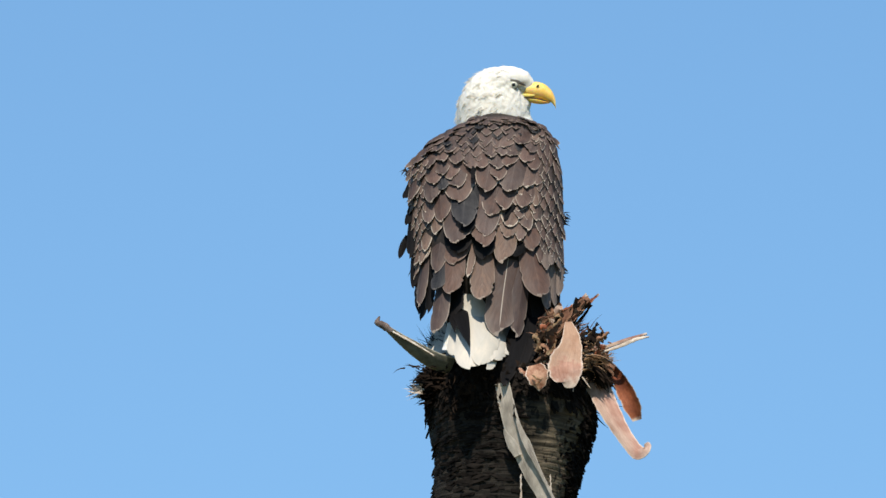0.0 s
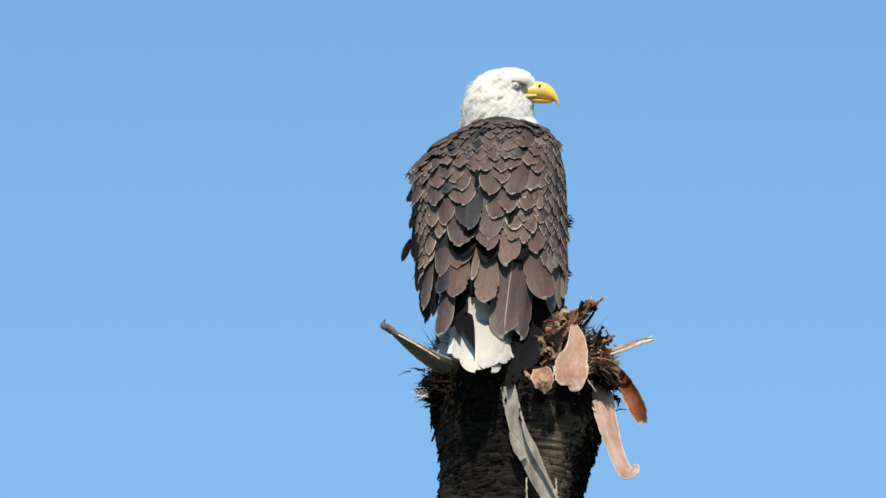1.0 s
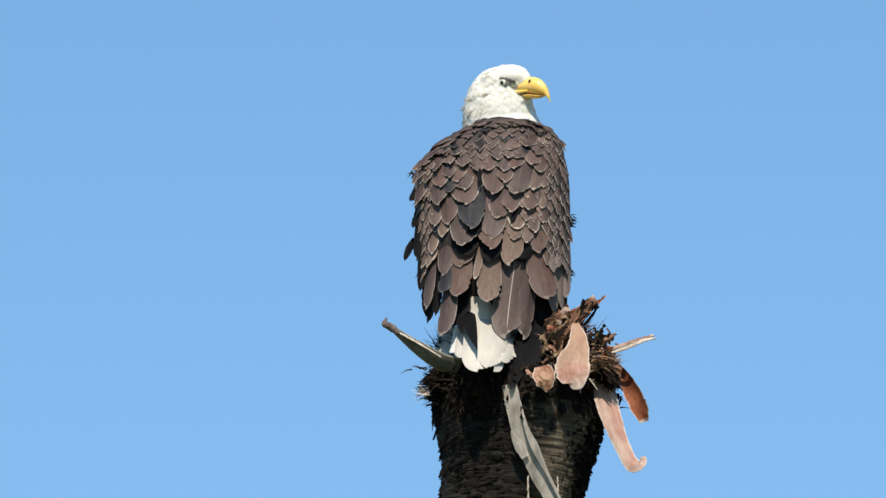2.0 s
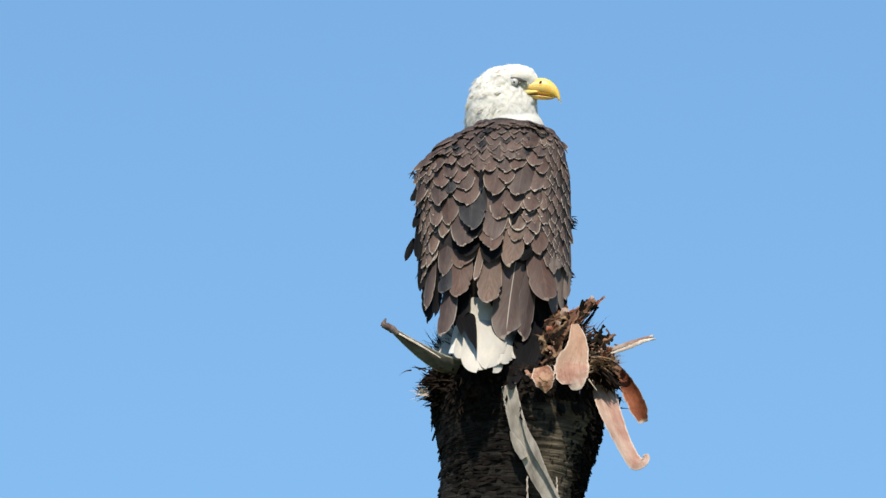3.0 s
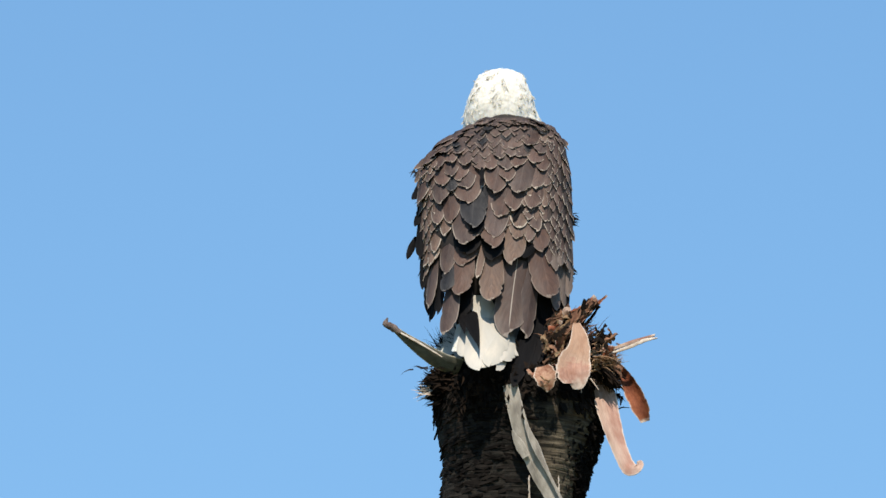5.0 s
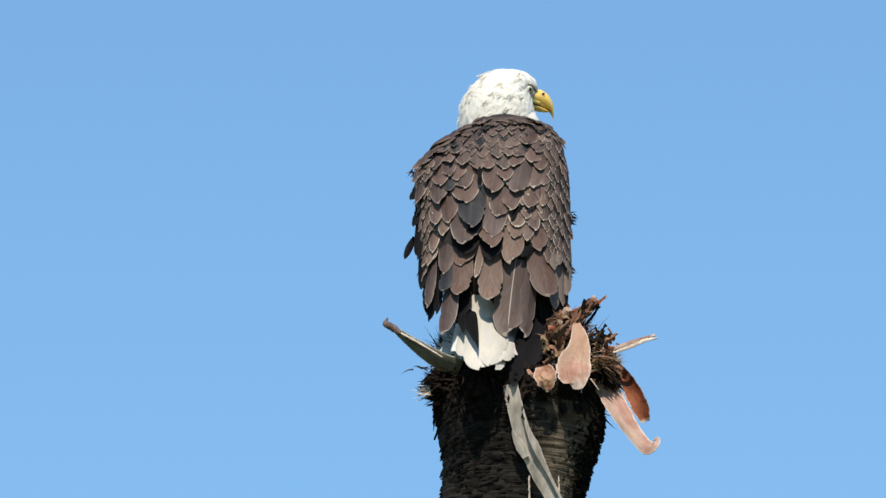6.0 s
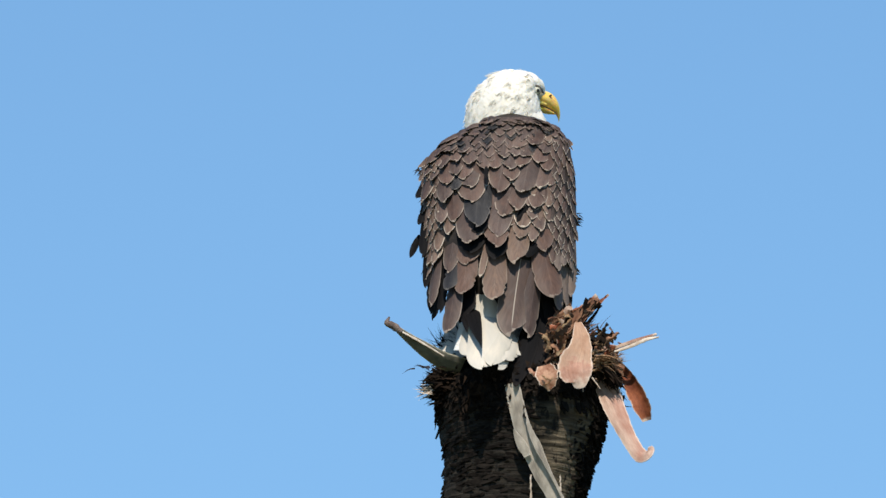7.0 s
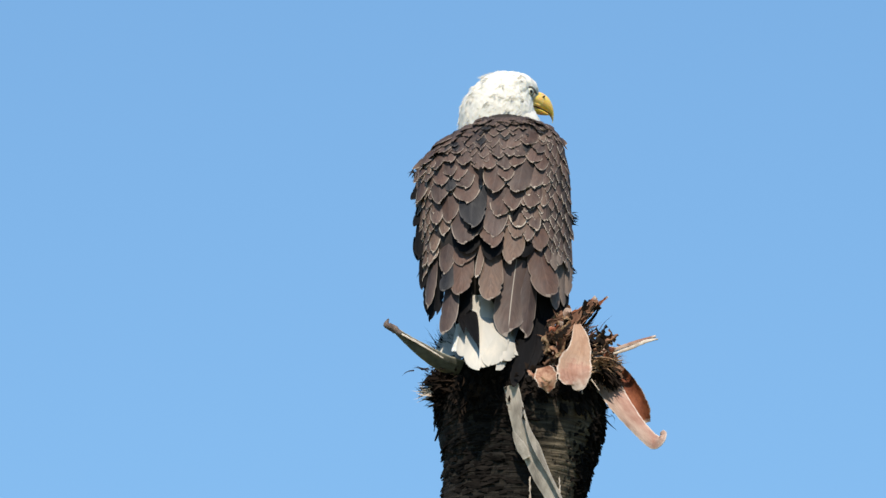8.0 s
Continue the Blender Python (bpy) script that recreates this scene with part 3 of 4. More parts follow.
sheath("hanging_strap", STRAP, "long weathered grey sheath strap hanging down the trunk",
       [(0.009, -0.136, -0.060), (0.020, -0.152, -0.116), (0.036, -0.163, -0.174), (0.060, -0.170, -0.228), (0.088, -0.175, -0.293), (0.122, -0.180, -0.357), (0.157, -0.190, -0.420)],
       [0.040, 0.042, 0.044, 0.052, 0.046, 0.038, 0.030], [(-0.3, -0.93, 0.0), (-0.3, -0.93, 0.0), (-0.3, -0.93, 0.0), (-0.25, -0.95, 0.05), (-0.2, -0.95, 0.2), (-0.2, -0.95, 0.2), (-0.2, -0.95, 0.2)],
       6, thick=0.003, cup=0.03, n=60, ragged=0.04)
sheath("strap_fold", STRAP, "sunlit folded edge of the strap",
       [(0.043, -0.170, -0.130), (0.054, -0.178, -0.175), (0.072, -0.184, -0.220), (0.092, -0.186, -0.260), (0.114, -0.188, -0.303), (0.146, -0.194, -0.368)],
       [0.004, 0.012, 0.016, 0.012, 0.009, 0.007], [(0.25, -0.85, 0.5)] * 6, 16, thick=0.003, cup=0.05, n=60, ragged=0.06)
sheath("strap_notch", STRAP, "torn corner of the strap", [(0.014, -0.168, -0.178), (0.022, -0.171, -0.196), (0.036, -0.175, -0.220), (0.050, -0.177, -0.246)], [0.004, 0.016, 0.026, 0.020], [(-0.3, -0.9, 0.25)] * 4, 19, thick=0.003, cup=0.02, n=14)
sheath("leaf_base", LEAF, "broad torn leaf base, tan above and rosy below, with a pale rim",
       [(0.179, -0.060, 0.094), (0.184, -0.085, 0.067), (0.186, -0.098, 0.050), (0.183, -0.115, 0.023), (0.173, -0.132, -0.006), (0.172, -0.145, -0.028), (0.175, -0.150, -0.046), (0.177, -0.152, -0.061), (0.172, -0.150, -0.073)],
       [0.018, 0.038, 0.048, 0.063, 0.086, 0.088, 0.076, 0.046, 0.008], [(0.1, -0.95, 0.3)] * 4 + [(0.0, -0.98, 0.2)] * 5, 26, thick=0.004, cup=-0.06, ragged=0.055, n=60)


def stub(name, material, label, centre, radii, seed, amount=0.22):
    """A rough broken knob."""
    bm = bmesh.new()
    bmesh.ops.create_icosphere(bm, subdivisions=4, radius=1.0)
    turn = SIGHT.to_3x3()
    for v in bm.verts:
        w = v.co.normalized()
        q = w * 2.2 + Vector((seed, 0, 0))
        k = 1 + amount * noise.noise(q) + amount * 0.6 * noise.noise(q * 2.7) + amount * 0.35 * noise.noise(q * 7)
        v.co = crown(*centre) + turn @ Vector([w[i] * radii[i] * k for i in range(3)])
    return part(name, bm, material, palm, label)


# added black masses: they fill the gaps and stand in for deep shade
stub("heart_stub", CHAR, "black backing mass that fills the gaps behind the torn fibre", (0.033, 0.100, -0.028), (0.13, 0.07, 0.075), 3, 0.3)
stub("heart_stub", CHAR, "black backing mass that fills the gaps behind the torn fibre", (-0.083, 0.100, -0.052), (0.11, 0.07, 0.055), 4, 0.3)
stub("heart_stub", CHAR, "black backing mass that fills the gaps behind the torn fibre", (0.178, 0.100, -0.006), (0.075, 0.07, 0.075), 5, 0.3)
sheath("leaf_stub", STUB, "small broken brown leaf stub with a pale torn rim", [(0.093, -0.150, -0.017), (0.097, -0.160, -0.033), (0.100, -0.165, -0.051), (0.103, -0.163, -0.065), (0.103, -0.160, -0.080)],
       [0.035, 0.055, 0.054, 0.032, 0.004], [(-0.1, -0.95, 0.4), (0, -0.95, 0.35), (0.1, -0.95, 0.2), (0.1, -0.95, 0.1), (0.1, -0.95, 0.0)], 35, thick=0.010, cup=-0.12, n=30, ragged=0.14)
sheath("pith_splinter", STUB, "pale splinter", [(0.052, -0.150, -0.023), (0.062, -0.160, -0.032), (0.074, -0.165, -0.041), (0.087, -0.168, -0.052)], [0.006, 0.013, 0.013, 0.017], [(0, -1, 0.3), (0.3, -1, 0.3), (-0.3, -1, 0.2), (0, -1, 0.3)], 29, thick=0.003, n=14, ragged=0.5)
for n, (a, b) in enumerate((((0.086, -0.180, -0.039), (0.109, -0.182, -0.052)), ((0.093, -0.180, -0.064), (0.113, -0.180, -0.046)))):
    sheath("pith_splinter", PITH, "pale splinter", [a, (Vector(a) + Vector(b)) / 2 + Vector((0, 0, -0.003)), b], [0.003, 0.006, 0.001], [(0, -1, 0.3)] * 3, 60 + n, thick=0.003, n=8, ragged=0.6)
sheath("sliver_edge", CREAM, "pale torn edge", [(0.220, -0.015, 0.010), (0.272, -0.025, 0.020), (0.323, -0.035, 0.038), (0.357, -0.040, 0.052), (0.386, -0.040, 0.057)],
       [0.006, 0.007, 0.009, 0.009, 0.003], [(0.1, -0.8, 0.5)] * 5, 49, thick=0.004, cup=0.1, ragged=0.4)
sheath("leaf_sliver", PINK, "thin splintered rusty leaf base pointing outwards",
       [(0.217, 0.000, 0.016), (0.265, -0.010, 0.028), (0.323, -0.020, 0.048), (0.380, -0.030, 0.065)],
       [0.009, 0.011, 0.013, 0.007], [(0.1, -0.65, 0.75)] * 4, 9, thick=0.006, cup=0.1)
sheath("leaf_base", RED, "curved red-brown leaf base with a pale rim",
       [(0.284, 0.040, -0.014), (0.307, 0.020, -0.046), (0.329, 0.010, -0.086), (0.346, 0.000, -0.122), (0.357, 0.000, -0.157)],
       [0.023, 0.035, 0.045, 0.045, 0.023], [(-0.2, -0.95, -0.1), (-0.25, -0.95, 0.0), (-0.3, -0.95, 0.1), (-0.3, -0.95, 0.1), (-0.3, -0.95, 0.1)], 14, thick=0.008, cup=-0.28, ragged=0.1)
for n, (a, b) in enumerate((((0.190, -0.100, -0.052), (0.191, -0.115, -0.083)), ((0.214, -0.060, -0.046), (0.235, -0.070, -0.075)))):
    sheath("pith_peg", CREAM, "short pale splinter", [a, b], [0.004, 0.002], [(0, -1, 0)] * 2, 20 + n, thick=0.003, n=6)

for n, x in enumerate((0.057, 0.132)):
    sheath("dangling_fibre", CREAM, "thin pale knotted fibre", [(x, y, z) for y, z in ((-0.165, -0.293), (-0.170, -0.328), (-0.176, -0.375))], [0.003, 0.004, 0.003], [(0, -1, 0.2)] * 3, 90 + n, thick=0.002, n=24, ragged=1.2)

# the loose strip that swings in the wind, built hanging straight down from its hinge
STRIP_HINGE = crown(*(0.228, 0.020, -0.038))


def build_strip():
    path = [(0.0, 0.0, 0.025), (0.003, -0.006, -0.05), (-0.004, -0.010, -0.13), (-0.010, -0.010, -0.21), (-0.010, -0.016, -0.285), (-0.004, -0.026, -0.316), (0.010, -0.036, -0.328), (0.021, -0.030, -0.316), (0.018, -0.022, -0.304)]
    bm = ribbon(path, [0.040, 0.056, 0.054, 0.042, 0.038, 0.040, 0.034, 0.024, 0.008],
                [(0, -1, 0.1), (0, -1, 0.05), (0.1, -1, 0.1), (0.0, -1, 0.15), (-0.05, -0.95, 0.2), (-0.1, -0.9, 0.4), (-0.3, -0.9, 0.3), (-0.4, -0.8, 0.1), (-0.6, -0.6, 0.0)],
                thick=0.004, cup=0.10, n=70, ragged=0.05, seed=17)
    return part("swinging_strip", bm, STRIP, palm, "loose pale pink strip of leaf base with a curled end", m=Matrix.Translation(STRIP_HINGE) @ pose(0, 0, 0, RISE))


strip = build_strip()

# ---- eagle ----
eagle = tagged(new("bald_eagle"), "brown bald eagle with white head and tail, perched on the stump", "eagle")
eagle.matrix_basis = SIGHT

# outline of the body from neck to rump: height, edges across, depth of the back
TRIM = [((-0.054, 0.639), (0.033, 0.639), 0.11), ((-0.078, 0.628), (0.067, 0.628), 0.132), ((-0.101, 0.613), (0.106, 0.613), 0.138), ((-0.129, 0.599), (0.135, 0.599), 0.14), ((-0.188, 0.567), (0.158, 0.567), 0.142),
        ((-0.225, 0.523), (0.166, 0.523), 0.148), ((-0.238, 0.494), (0.169, 0.494), 0.148), ((-0.233, 0.422), (0.171, 0.422), 0.146), ((-0.228, 0.349), (0.173, 0.349), 0.143),
        ((-0.222, 0.277), (0.173, 0.277), 0.14), ((-0.216, 0.204), (0.164, 0.204), 0.137), ((-0.209, 0.154), (0.152, 0.154), 0.135), ((-0.200, 0.110), (0.128, 0.110), 0.132), ((-0.177, 0.064), (0.084, 0.064), 0.127),
        ((-0.141, 0.030), (0.048, 0.030), 0.12)]
HS = [l[1] for l, r, d in TRIM][::-1]
LEFT = [l[0] for l, r, d in TRIM][::-1]
RIGHT = [r[0] for l, r, d in TRIM][::-1]
DEEP = [d for l, r, d in TRIM][::-1]
TOP_U = [l[0] for l, r, d in TRIM[5:0:-1]] + [r[0] for l, r, d in TRIM[1:6]]     # the shoulder line
TOP_V = [l[1] for l, r, d in TRIM[5:0:-1]] + [r[1] for l, r, d in TRIM[1:6]]


def spine(v):
    return 0.05 + 0.45 * v


def back_of(u, v):
    """Point of the bird's back at u across and v up."""
    l, r, d = np.interp(v, HS, LEFT), np.interp(v, HS, RIGHT), np.interp(v, HS, DEEP)
    t = max(-0.97, min(0.97, (u - (l + r) / 2) / ((r - l) / 2)))
    return Vector((u, spine(v) - d * (1 - abs(t) ** 2.5) ** 0.5, v))


def back_normal(u, v):
    e = 0.006
    a = back_of(u + e, v) - back_of(u - e, v)
    b = back_of(u, v + e) - back_of(u, v - e)
    return a.cross(b).normalized()


def build_body():
    rings = []
    for v in np.linspace(HS[-1], HS[0], 40):
        l, r, d = np.interp(v, HS, LEFT), np.interp(v, HS, RIGHT), np.interp(v, HS, DEEP)
        k = np.interp(v, [HS[0], 0.08, 0.15, 0.22], [0.35, 0.48, 0.62, 0.94])       # the rump draws in under the wings
        l, r, d = (l + r) / 2 - (r - l) / 2 * k, (l + r) / 2 + (r - l) / 2 * k, d * k
        ring = []
        for a in np.linspace(0, 2 * math.pi, 48, endpoint=False):
            c, s = math.cos(a), math.sin(a)
            ring.append(((l + r) / 2 + (r - l) / 2 * math.copysign(abs(c) ** 0.85, c) * 0.985, spine(v) - d * math.copysign(abs(s) ** 0.85, s) * 0.97, v))
        rings.append(ring)
    return part("body", loft(bmesh.new(), rings), DOWN, eagle, "dark brown body plumage")


body = build_body()


def feather_mesh(name, kind, material, seed):
    """A cambered vane of unit length and width, hanging down from its root, with a slightly worn tip."""
    rng = random.Random(seed)
    nx, nz = 8, 20
    bm = bmesh.new()
    uv = bm.loops.layers.uv.new("UVMap")
    blunt = {"round": (0.42, 1.65), "long": (0.66, 2.2), "narrow": (0.50, 1.6), "pointed": (0.42, 1.25)}[kind]
    root = 0.62 if kind == "long" else 0.38
    skew, bend = rng.uniform(-0.05, 0.05), rng.uniform(-0.09, 0.09)
    nick = [rng.uniform(-1, 1) for _ in range(nx + 1)]
    wave = [rng.uniform(-1, 1) for _ in range(nx + 1)]
    splits = [(rng.choice((-1, 1)), rng.uniform(0.45, 0.9), rng.uniform(0.10, 0.30)) for _ in range(rng.choice((1, 2, 2, 3)))]
    grid = {}
    for side in (0, 1):
        for j in range(nz + 1):
            s = 1 - (1 - j / nz) ** 1.9
            w = root + (1 - root) * math.sin(min(s / blunt[0], 1) * math.pi / 2)
            if s > blunt[0]:
                w *= max(0.0, 1 - ((s - blunt[0]) / (1 - blunt[0])) ** blunt[1]) ** (0.72 if kind == "pointed" else 0.5)
            for i in range(nx + 1):
                a = 2 * i / nx - 1
                x = a * 0.5 * max(w, 0.03)
                for sd, s0, deep in splits:
                    if sd * a > 0 and 0 < s - s0 < 0.06:
                        x *= 1 - deep * abs(a) ** 3 * (1 - (s - s0) / 0.06)
                x += bend * (s * s - 0.5 * s)
                z = -s + 0.022 * nick[i] * s ** 3 + skew * a * s ** 2
                y = 0.13 * (a * w) ** 2 + 0.04 * math.sin(s * 3.0) + 0.012 * wave[i] * s
                y -= 0.012 * (1 - min(1, abs(a) / 0.08))
                grid[side, i, j] = (bm.verts.new((x, y + (0.006 if side else -0.006), z)), (i / nx, s))
    def quad(keys):
        try:
            f = bm.faces.new([grid[q][0] for q in keys])
        except ValueError:
            return
        for lp, q in zip(f.loops, keys):
            lp[uv].uv = grid[q][1]
    for j in range(nz):
        for i in range(nx):
            quad([(0, i, j), (0, i + 1, j), (0, i + 1, j + 1), (0, i, j + 1)])
            quad([(1, i, j), (1, i, j + 1), (1, i + 1, j + 1), (1, i + 1, j)])
        quad([(0, 0, j), (0, 0, j + 1), (1, 0, j + 1), (1, 0, j)])
        quad([(0, nx, j), (1, nx, j), (1, nx, j + 1), (0, nx, j + 1)])
    for i in range(nx):
        quad([(0, i, nz), (0, i + 1, nz), (1, i + 1, nz), (1, i, nz)])
    return mesh_of(bm, name, material)


FEATHERS = {}


def feather_data(kind, material, n):
    key = (kind, material.name, n % 6)
    if key not in FEATHERS:
        FEATHERS[key] = feather_mesh("feather", kind, material, sum(map(ord, kind)) + n % 6 * 13)
    return FEATHERS[key]


COUNT = [0]


def set_feather(name, parent, material, kind, tip, length, width, angle, low=0.002, high=0.014, tilt=0.0, surface=None):
    """Lays one feather on the bird: its tip at (across, up), leaning by angle degrees, root low and tip high over the body."""
    COUNT[0] += 1
    n = COUNT[0]
    at, nrm = surface or (back_of, back_normal)
    a = radians(angle)
    bu, bv = tip[0] - length * math.sin(a), tip[1] + length * math.cos(a)
    if surface is None:
        bv = min(bv, np.interp(bu, TOP_U, TOP_V) - 0.003)
        fit = max(np.interp(bv, HS, LEFT) + 0.014, min(np.interp(bv, HS, RIGHT) - 0.014, bu))
        if bv - tip[1] < 0.3 * length or (tip[1] > 0.58 and abs(fit - bu) > 0.02):
            return None
        bu = fit
    n0, n1 = nrm(bu, bv), nrm(*tip)
    p0, p1 = at(bu, bv) + n0 * low, at(*tip) + n1 * high
    axis = p1 - p0
    z = -axis.normalized()
    out = (n0 + n1).normalized()
    y = -(out - z * out.dot(z)).normalized()
    x = y.cross(z)
    m = Matrix((x, y, z)).transposed().to_4x4()
    m.translation = p0
    m = m @ pose(0, 0, 0, 0, 0, tilt) @ Matrix.Diagonal((width, width, axis.length, 1))
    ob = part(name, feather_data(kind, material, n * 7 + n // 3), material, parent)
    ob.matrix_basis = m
    return ob


def build_wing(name, side):
    """The closed wing: a padded shell along one flank, on which its feathers lie."""
    rings = []
    for v in np.linspace(0.542, 0.262, 22):
        l, r = np.interp(v, HS, LEFT), np.interp(v, HS, RIGHT)
        c, h = (l + r) / 2, (r - l) / 2
        outer, inner = [], []
        taper = min(1.0, (0.542 - v) / 0.08, (v - 0.241) / 0.08)
        for f in np.linspace(0.55, 0.965, 9):
            u = c + side * h * f
            p, q = back_of(u, v), back_normal(u, v)
            outer.append(p + q * (0.012 * taper - 0.008))
            inner.append(p - q * 0.02)
        rings.append(outer + inner[::-1])
    return part(name, loft(bmesh.new(), rings), DOWN, eagle, "closed brown wing")


left_wing = build_wing("left_wing", -1)
right_wing = build_wing("right_wing", 1)


def rows_of(name, parent, mats, kind, y0, y1, step, x0, x1, gap, length, width, fan, low, high, seed, mid=-0.02, collar=0.012, lean=0.0, vee=0.0):
    """Overlapping rows of feathers between two heights, staggered and a little uneven; vee lifts the lower bound away from the middle."""
    rng = random.Random(seed)
    v, k = y1, 0
    while v <= y0 + 1e-6:
        inset = collar if v > 0.585 else 0.005
        a, b = max(x0, np.interp(v, HS, LEFT) + inset), min(x1, np.interp(v, HS, RIGHT) - inset)
        u = a + (0.5 * gap if k % 2 else 0.0)
        while u <= b:
            f = rng.uniform(0.9, 1.1)
            if v >= y1 + vee * abs(u - mid):
                set_feather(name, parent, rng.choice(mats), kind, (u + rng.gauss(0, 0.10) * gap, v + rng.gauss(0, 0.16) * step), length * f, width * rng.uniform(0.88, 1.15),
                            lean + (u - mid) * fan + rng.gauss(0, 5), low, high * rng.uniform(0.8, 1.2), rng.gauss(0, 5))
            u += gap * rng.uniform(0.9, 1.1)
        v += step
        k += 1


def lay(name, parent, kind, mats, low, high, *feathers):
    """One row of feathers, each given by its tip across and up, length, width and lean."""
    for i, (x, z, ln, w, a) in enumerate(feathers):
        set_feather(name, parent, mats[i % len(mats)], kind, (x, z), ln, w, a, low, high + 0.0012 * (i % 3), tilt=-x * 30 - 2)


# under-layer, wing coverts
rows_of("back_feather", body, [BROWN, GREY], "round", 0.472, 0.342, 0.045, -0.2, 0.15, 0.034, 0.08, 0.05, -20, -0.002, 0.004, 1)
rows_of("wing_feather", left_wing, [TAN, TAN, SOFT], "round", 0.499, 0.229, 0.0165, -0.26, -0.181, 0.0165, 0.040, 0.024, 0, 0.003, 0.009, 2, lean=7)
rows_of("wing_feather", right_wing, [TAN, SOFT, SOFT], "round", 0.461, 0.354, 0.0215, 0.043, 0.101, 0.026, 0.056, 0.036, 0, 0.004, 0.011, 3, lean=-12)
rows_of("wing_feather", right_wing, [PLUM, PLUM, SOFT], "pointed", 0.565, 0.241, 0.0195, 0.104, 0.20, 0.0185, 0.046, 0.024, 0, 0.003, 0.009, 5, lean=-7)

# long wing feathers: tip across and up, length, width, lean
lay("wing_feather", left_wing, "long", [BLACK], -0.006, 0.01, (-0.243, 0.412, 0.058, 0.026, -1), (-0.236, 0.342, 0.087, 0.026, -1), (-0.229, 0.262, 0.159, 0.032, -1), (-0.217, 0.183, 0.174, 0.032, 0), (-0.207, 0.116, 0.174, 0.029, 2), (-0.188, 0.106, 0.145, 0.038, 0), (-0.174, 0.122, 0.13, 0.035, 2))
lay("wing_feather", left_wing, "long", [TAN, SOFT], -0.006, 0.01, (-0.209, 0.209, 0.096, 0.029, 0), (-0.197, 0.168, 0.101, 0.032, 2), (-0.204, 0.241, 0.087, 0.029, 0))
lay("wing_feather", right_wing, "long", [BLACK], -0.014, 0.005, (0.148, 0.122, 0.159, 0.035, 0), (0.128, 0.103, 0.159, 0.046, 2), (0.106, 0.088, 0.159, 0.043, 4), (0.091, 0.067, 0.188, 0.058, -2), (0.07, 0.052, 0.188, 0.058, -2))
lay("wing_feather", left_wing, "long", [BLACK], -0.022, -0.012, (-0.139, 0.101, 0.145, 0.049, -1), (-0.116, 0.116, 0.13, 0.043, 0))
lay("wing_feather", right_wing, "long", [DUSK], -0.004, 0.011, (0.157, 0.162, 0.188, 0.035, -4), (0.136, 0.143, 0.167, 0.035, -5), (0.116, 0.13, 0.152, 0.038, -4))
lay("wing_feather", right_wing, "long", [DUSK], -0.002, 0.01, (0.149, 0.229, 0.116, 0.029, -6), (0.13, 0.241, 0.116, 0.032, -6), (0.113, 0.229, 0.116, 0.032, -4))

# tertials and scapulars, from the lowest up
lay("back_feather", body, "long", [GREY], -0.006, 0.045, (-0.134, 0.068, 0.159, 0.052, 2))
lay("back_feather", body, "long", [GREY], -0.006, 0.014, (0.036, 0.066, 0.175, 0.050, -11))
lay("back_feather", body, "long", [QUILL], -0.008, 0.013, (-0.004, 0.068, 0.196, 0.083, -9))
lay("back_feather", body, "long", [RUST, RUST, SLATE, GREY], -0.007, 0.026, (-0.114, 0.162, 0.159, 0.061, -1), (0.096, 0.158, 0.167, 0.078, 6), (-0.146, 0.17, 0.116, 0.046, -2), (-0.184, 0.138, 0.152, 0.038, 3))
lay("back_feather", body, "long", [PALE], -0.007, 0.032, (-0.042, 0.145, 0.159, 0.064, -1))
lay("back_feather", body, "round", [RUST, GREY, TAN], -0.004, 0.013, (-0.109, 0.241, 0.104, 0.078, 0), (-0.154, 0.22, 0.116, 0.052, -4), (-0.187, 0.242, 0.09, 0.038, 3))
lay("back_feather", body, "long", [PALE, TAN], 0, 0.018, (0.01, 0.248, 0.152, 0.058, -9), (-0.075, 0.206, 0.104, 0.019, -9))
# black feathers stand in for the shadow crescents under the next row
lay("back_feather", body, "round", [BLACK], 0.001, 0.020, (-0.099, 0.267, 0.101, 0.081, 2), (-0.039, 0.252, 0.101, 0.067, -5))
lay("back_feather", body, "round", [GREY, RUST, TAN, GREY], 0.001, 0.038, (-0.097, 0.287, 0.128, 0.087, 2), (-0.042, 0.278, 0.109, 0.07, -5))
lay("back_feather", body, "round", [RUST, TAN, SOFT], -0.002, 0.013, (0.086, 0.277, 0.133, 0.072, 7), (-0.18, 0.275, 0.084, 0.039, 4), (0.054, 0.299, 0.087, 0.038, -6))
# another black one, for the shadow crescent under the slate feather
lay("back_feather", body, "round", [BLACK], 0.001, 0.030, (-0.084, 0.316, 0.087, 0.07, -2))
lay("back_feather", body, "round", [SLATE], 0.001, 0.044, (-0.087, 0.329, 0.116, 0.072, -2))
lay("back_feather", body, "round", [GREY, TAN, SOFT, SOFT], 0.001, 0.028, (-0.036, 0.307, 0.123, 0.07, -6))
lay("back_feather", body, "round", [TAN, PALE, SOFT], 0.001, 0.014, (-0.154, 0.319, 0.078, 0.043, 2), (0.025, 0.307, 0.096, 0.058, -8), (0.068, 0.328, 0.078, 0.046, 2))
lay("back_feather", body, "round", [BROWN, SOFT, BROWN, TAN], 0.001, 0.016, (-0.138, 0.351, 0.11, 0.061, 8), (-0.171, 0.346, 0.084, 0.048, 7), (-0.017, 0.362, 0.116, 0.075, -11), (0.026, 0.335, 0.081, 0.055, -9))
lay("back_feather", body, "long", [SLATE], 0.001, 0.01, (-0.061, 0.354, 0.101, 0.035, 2))
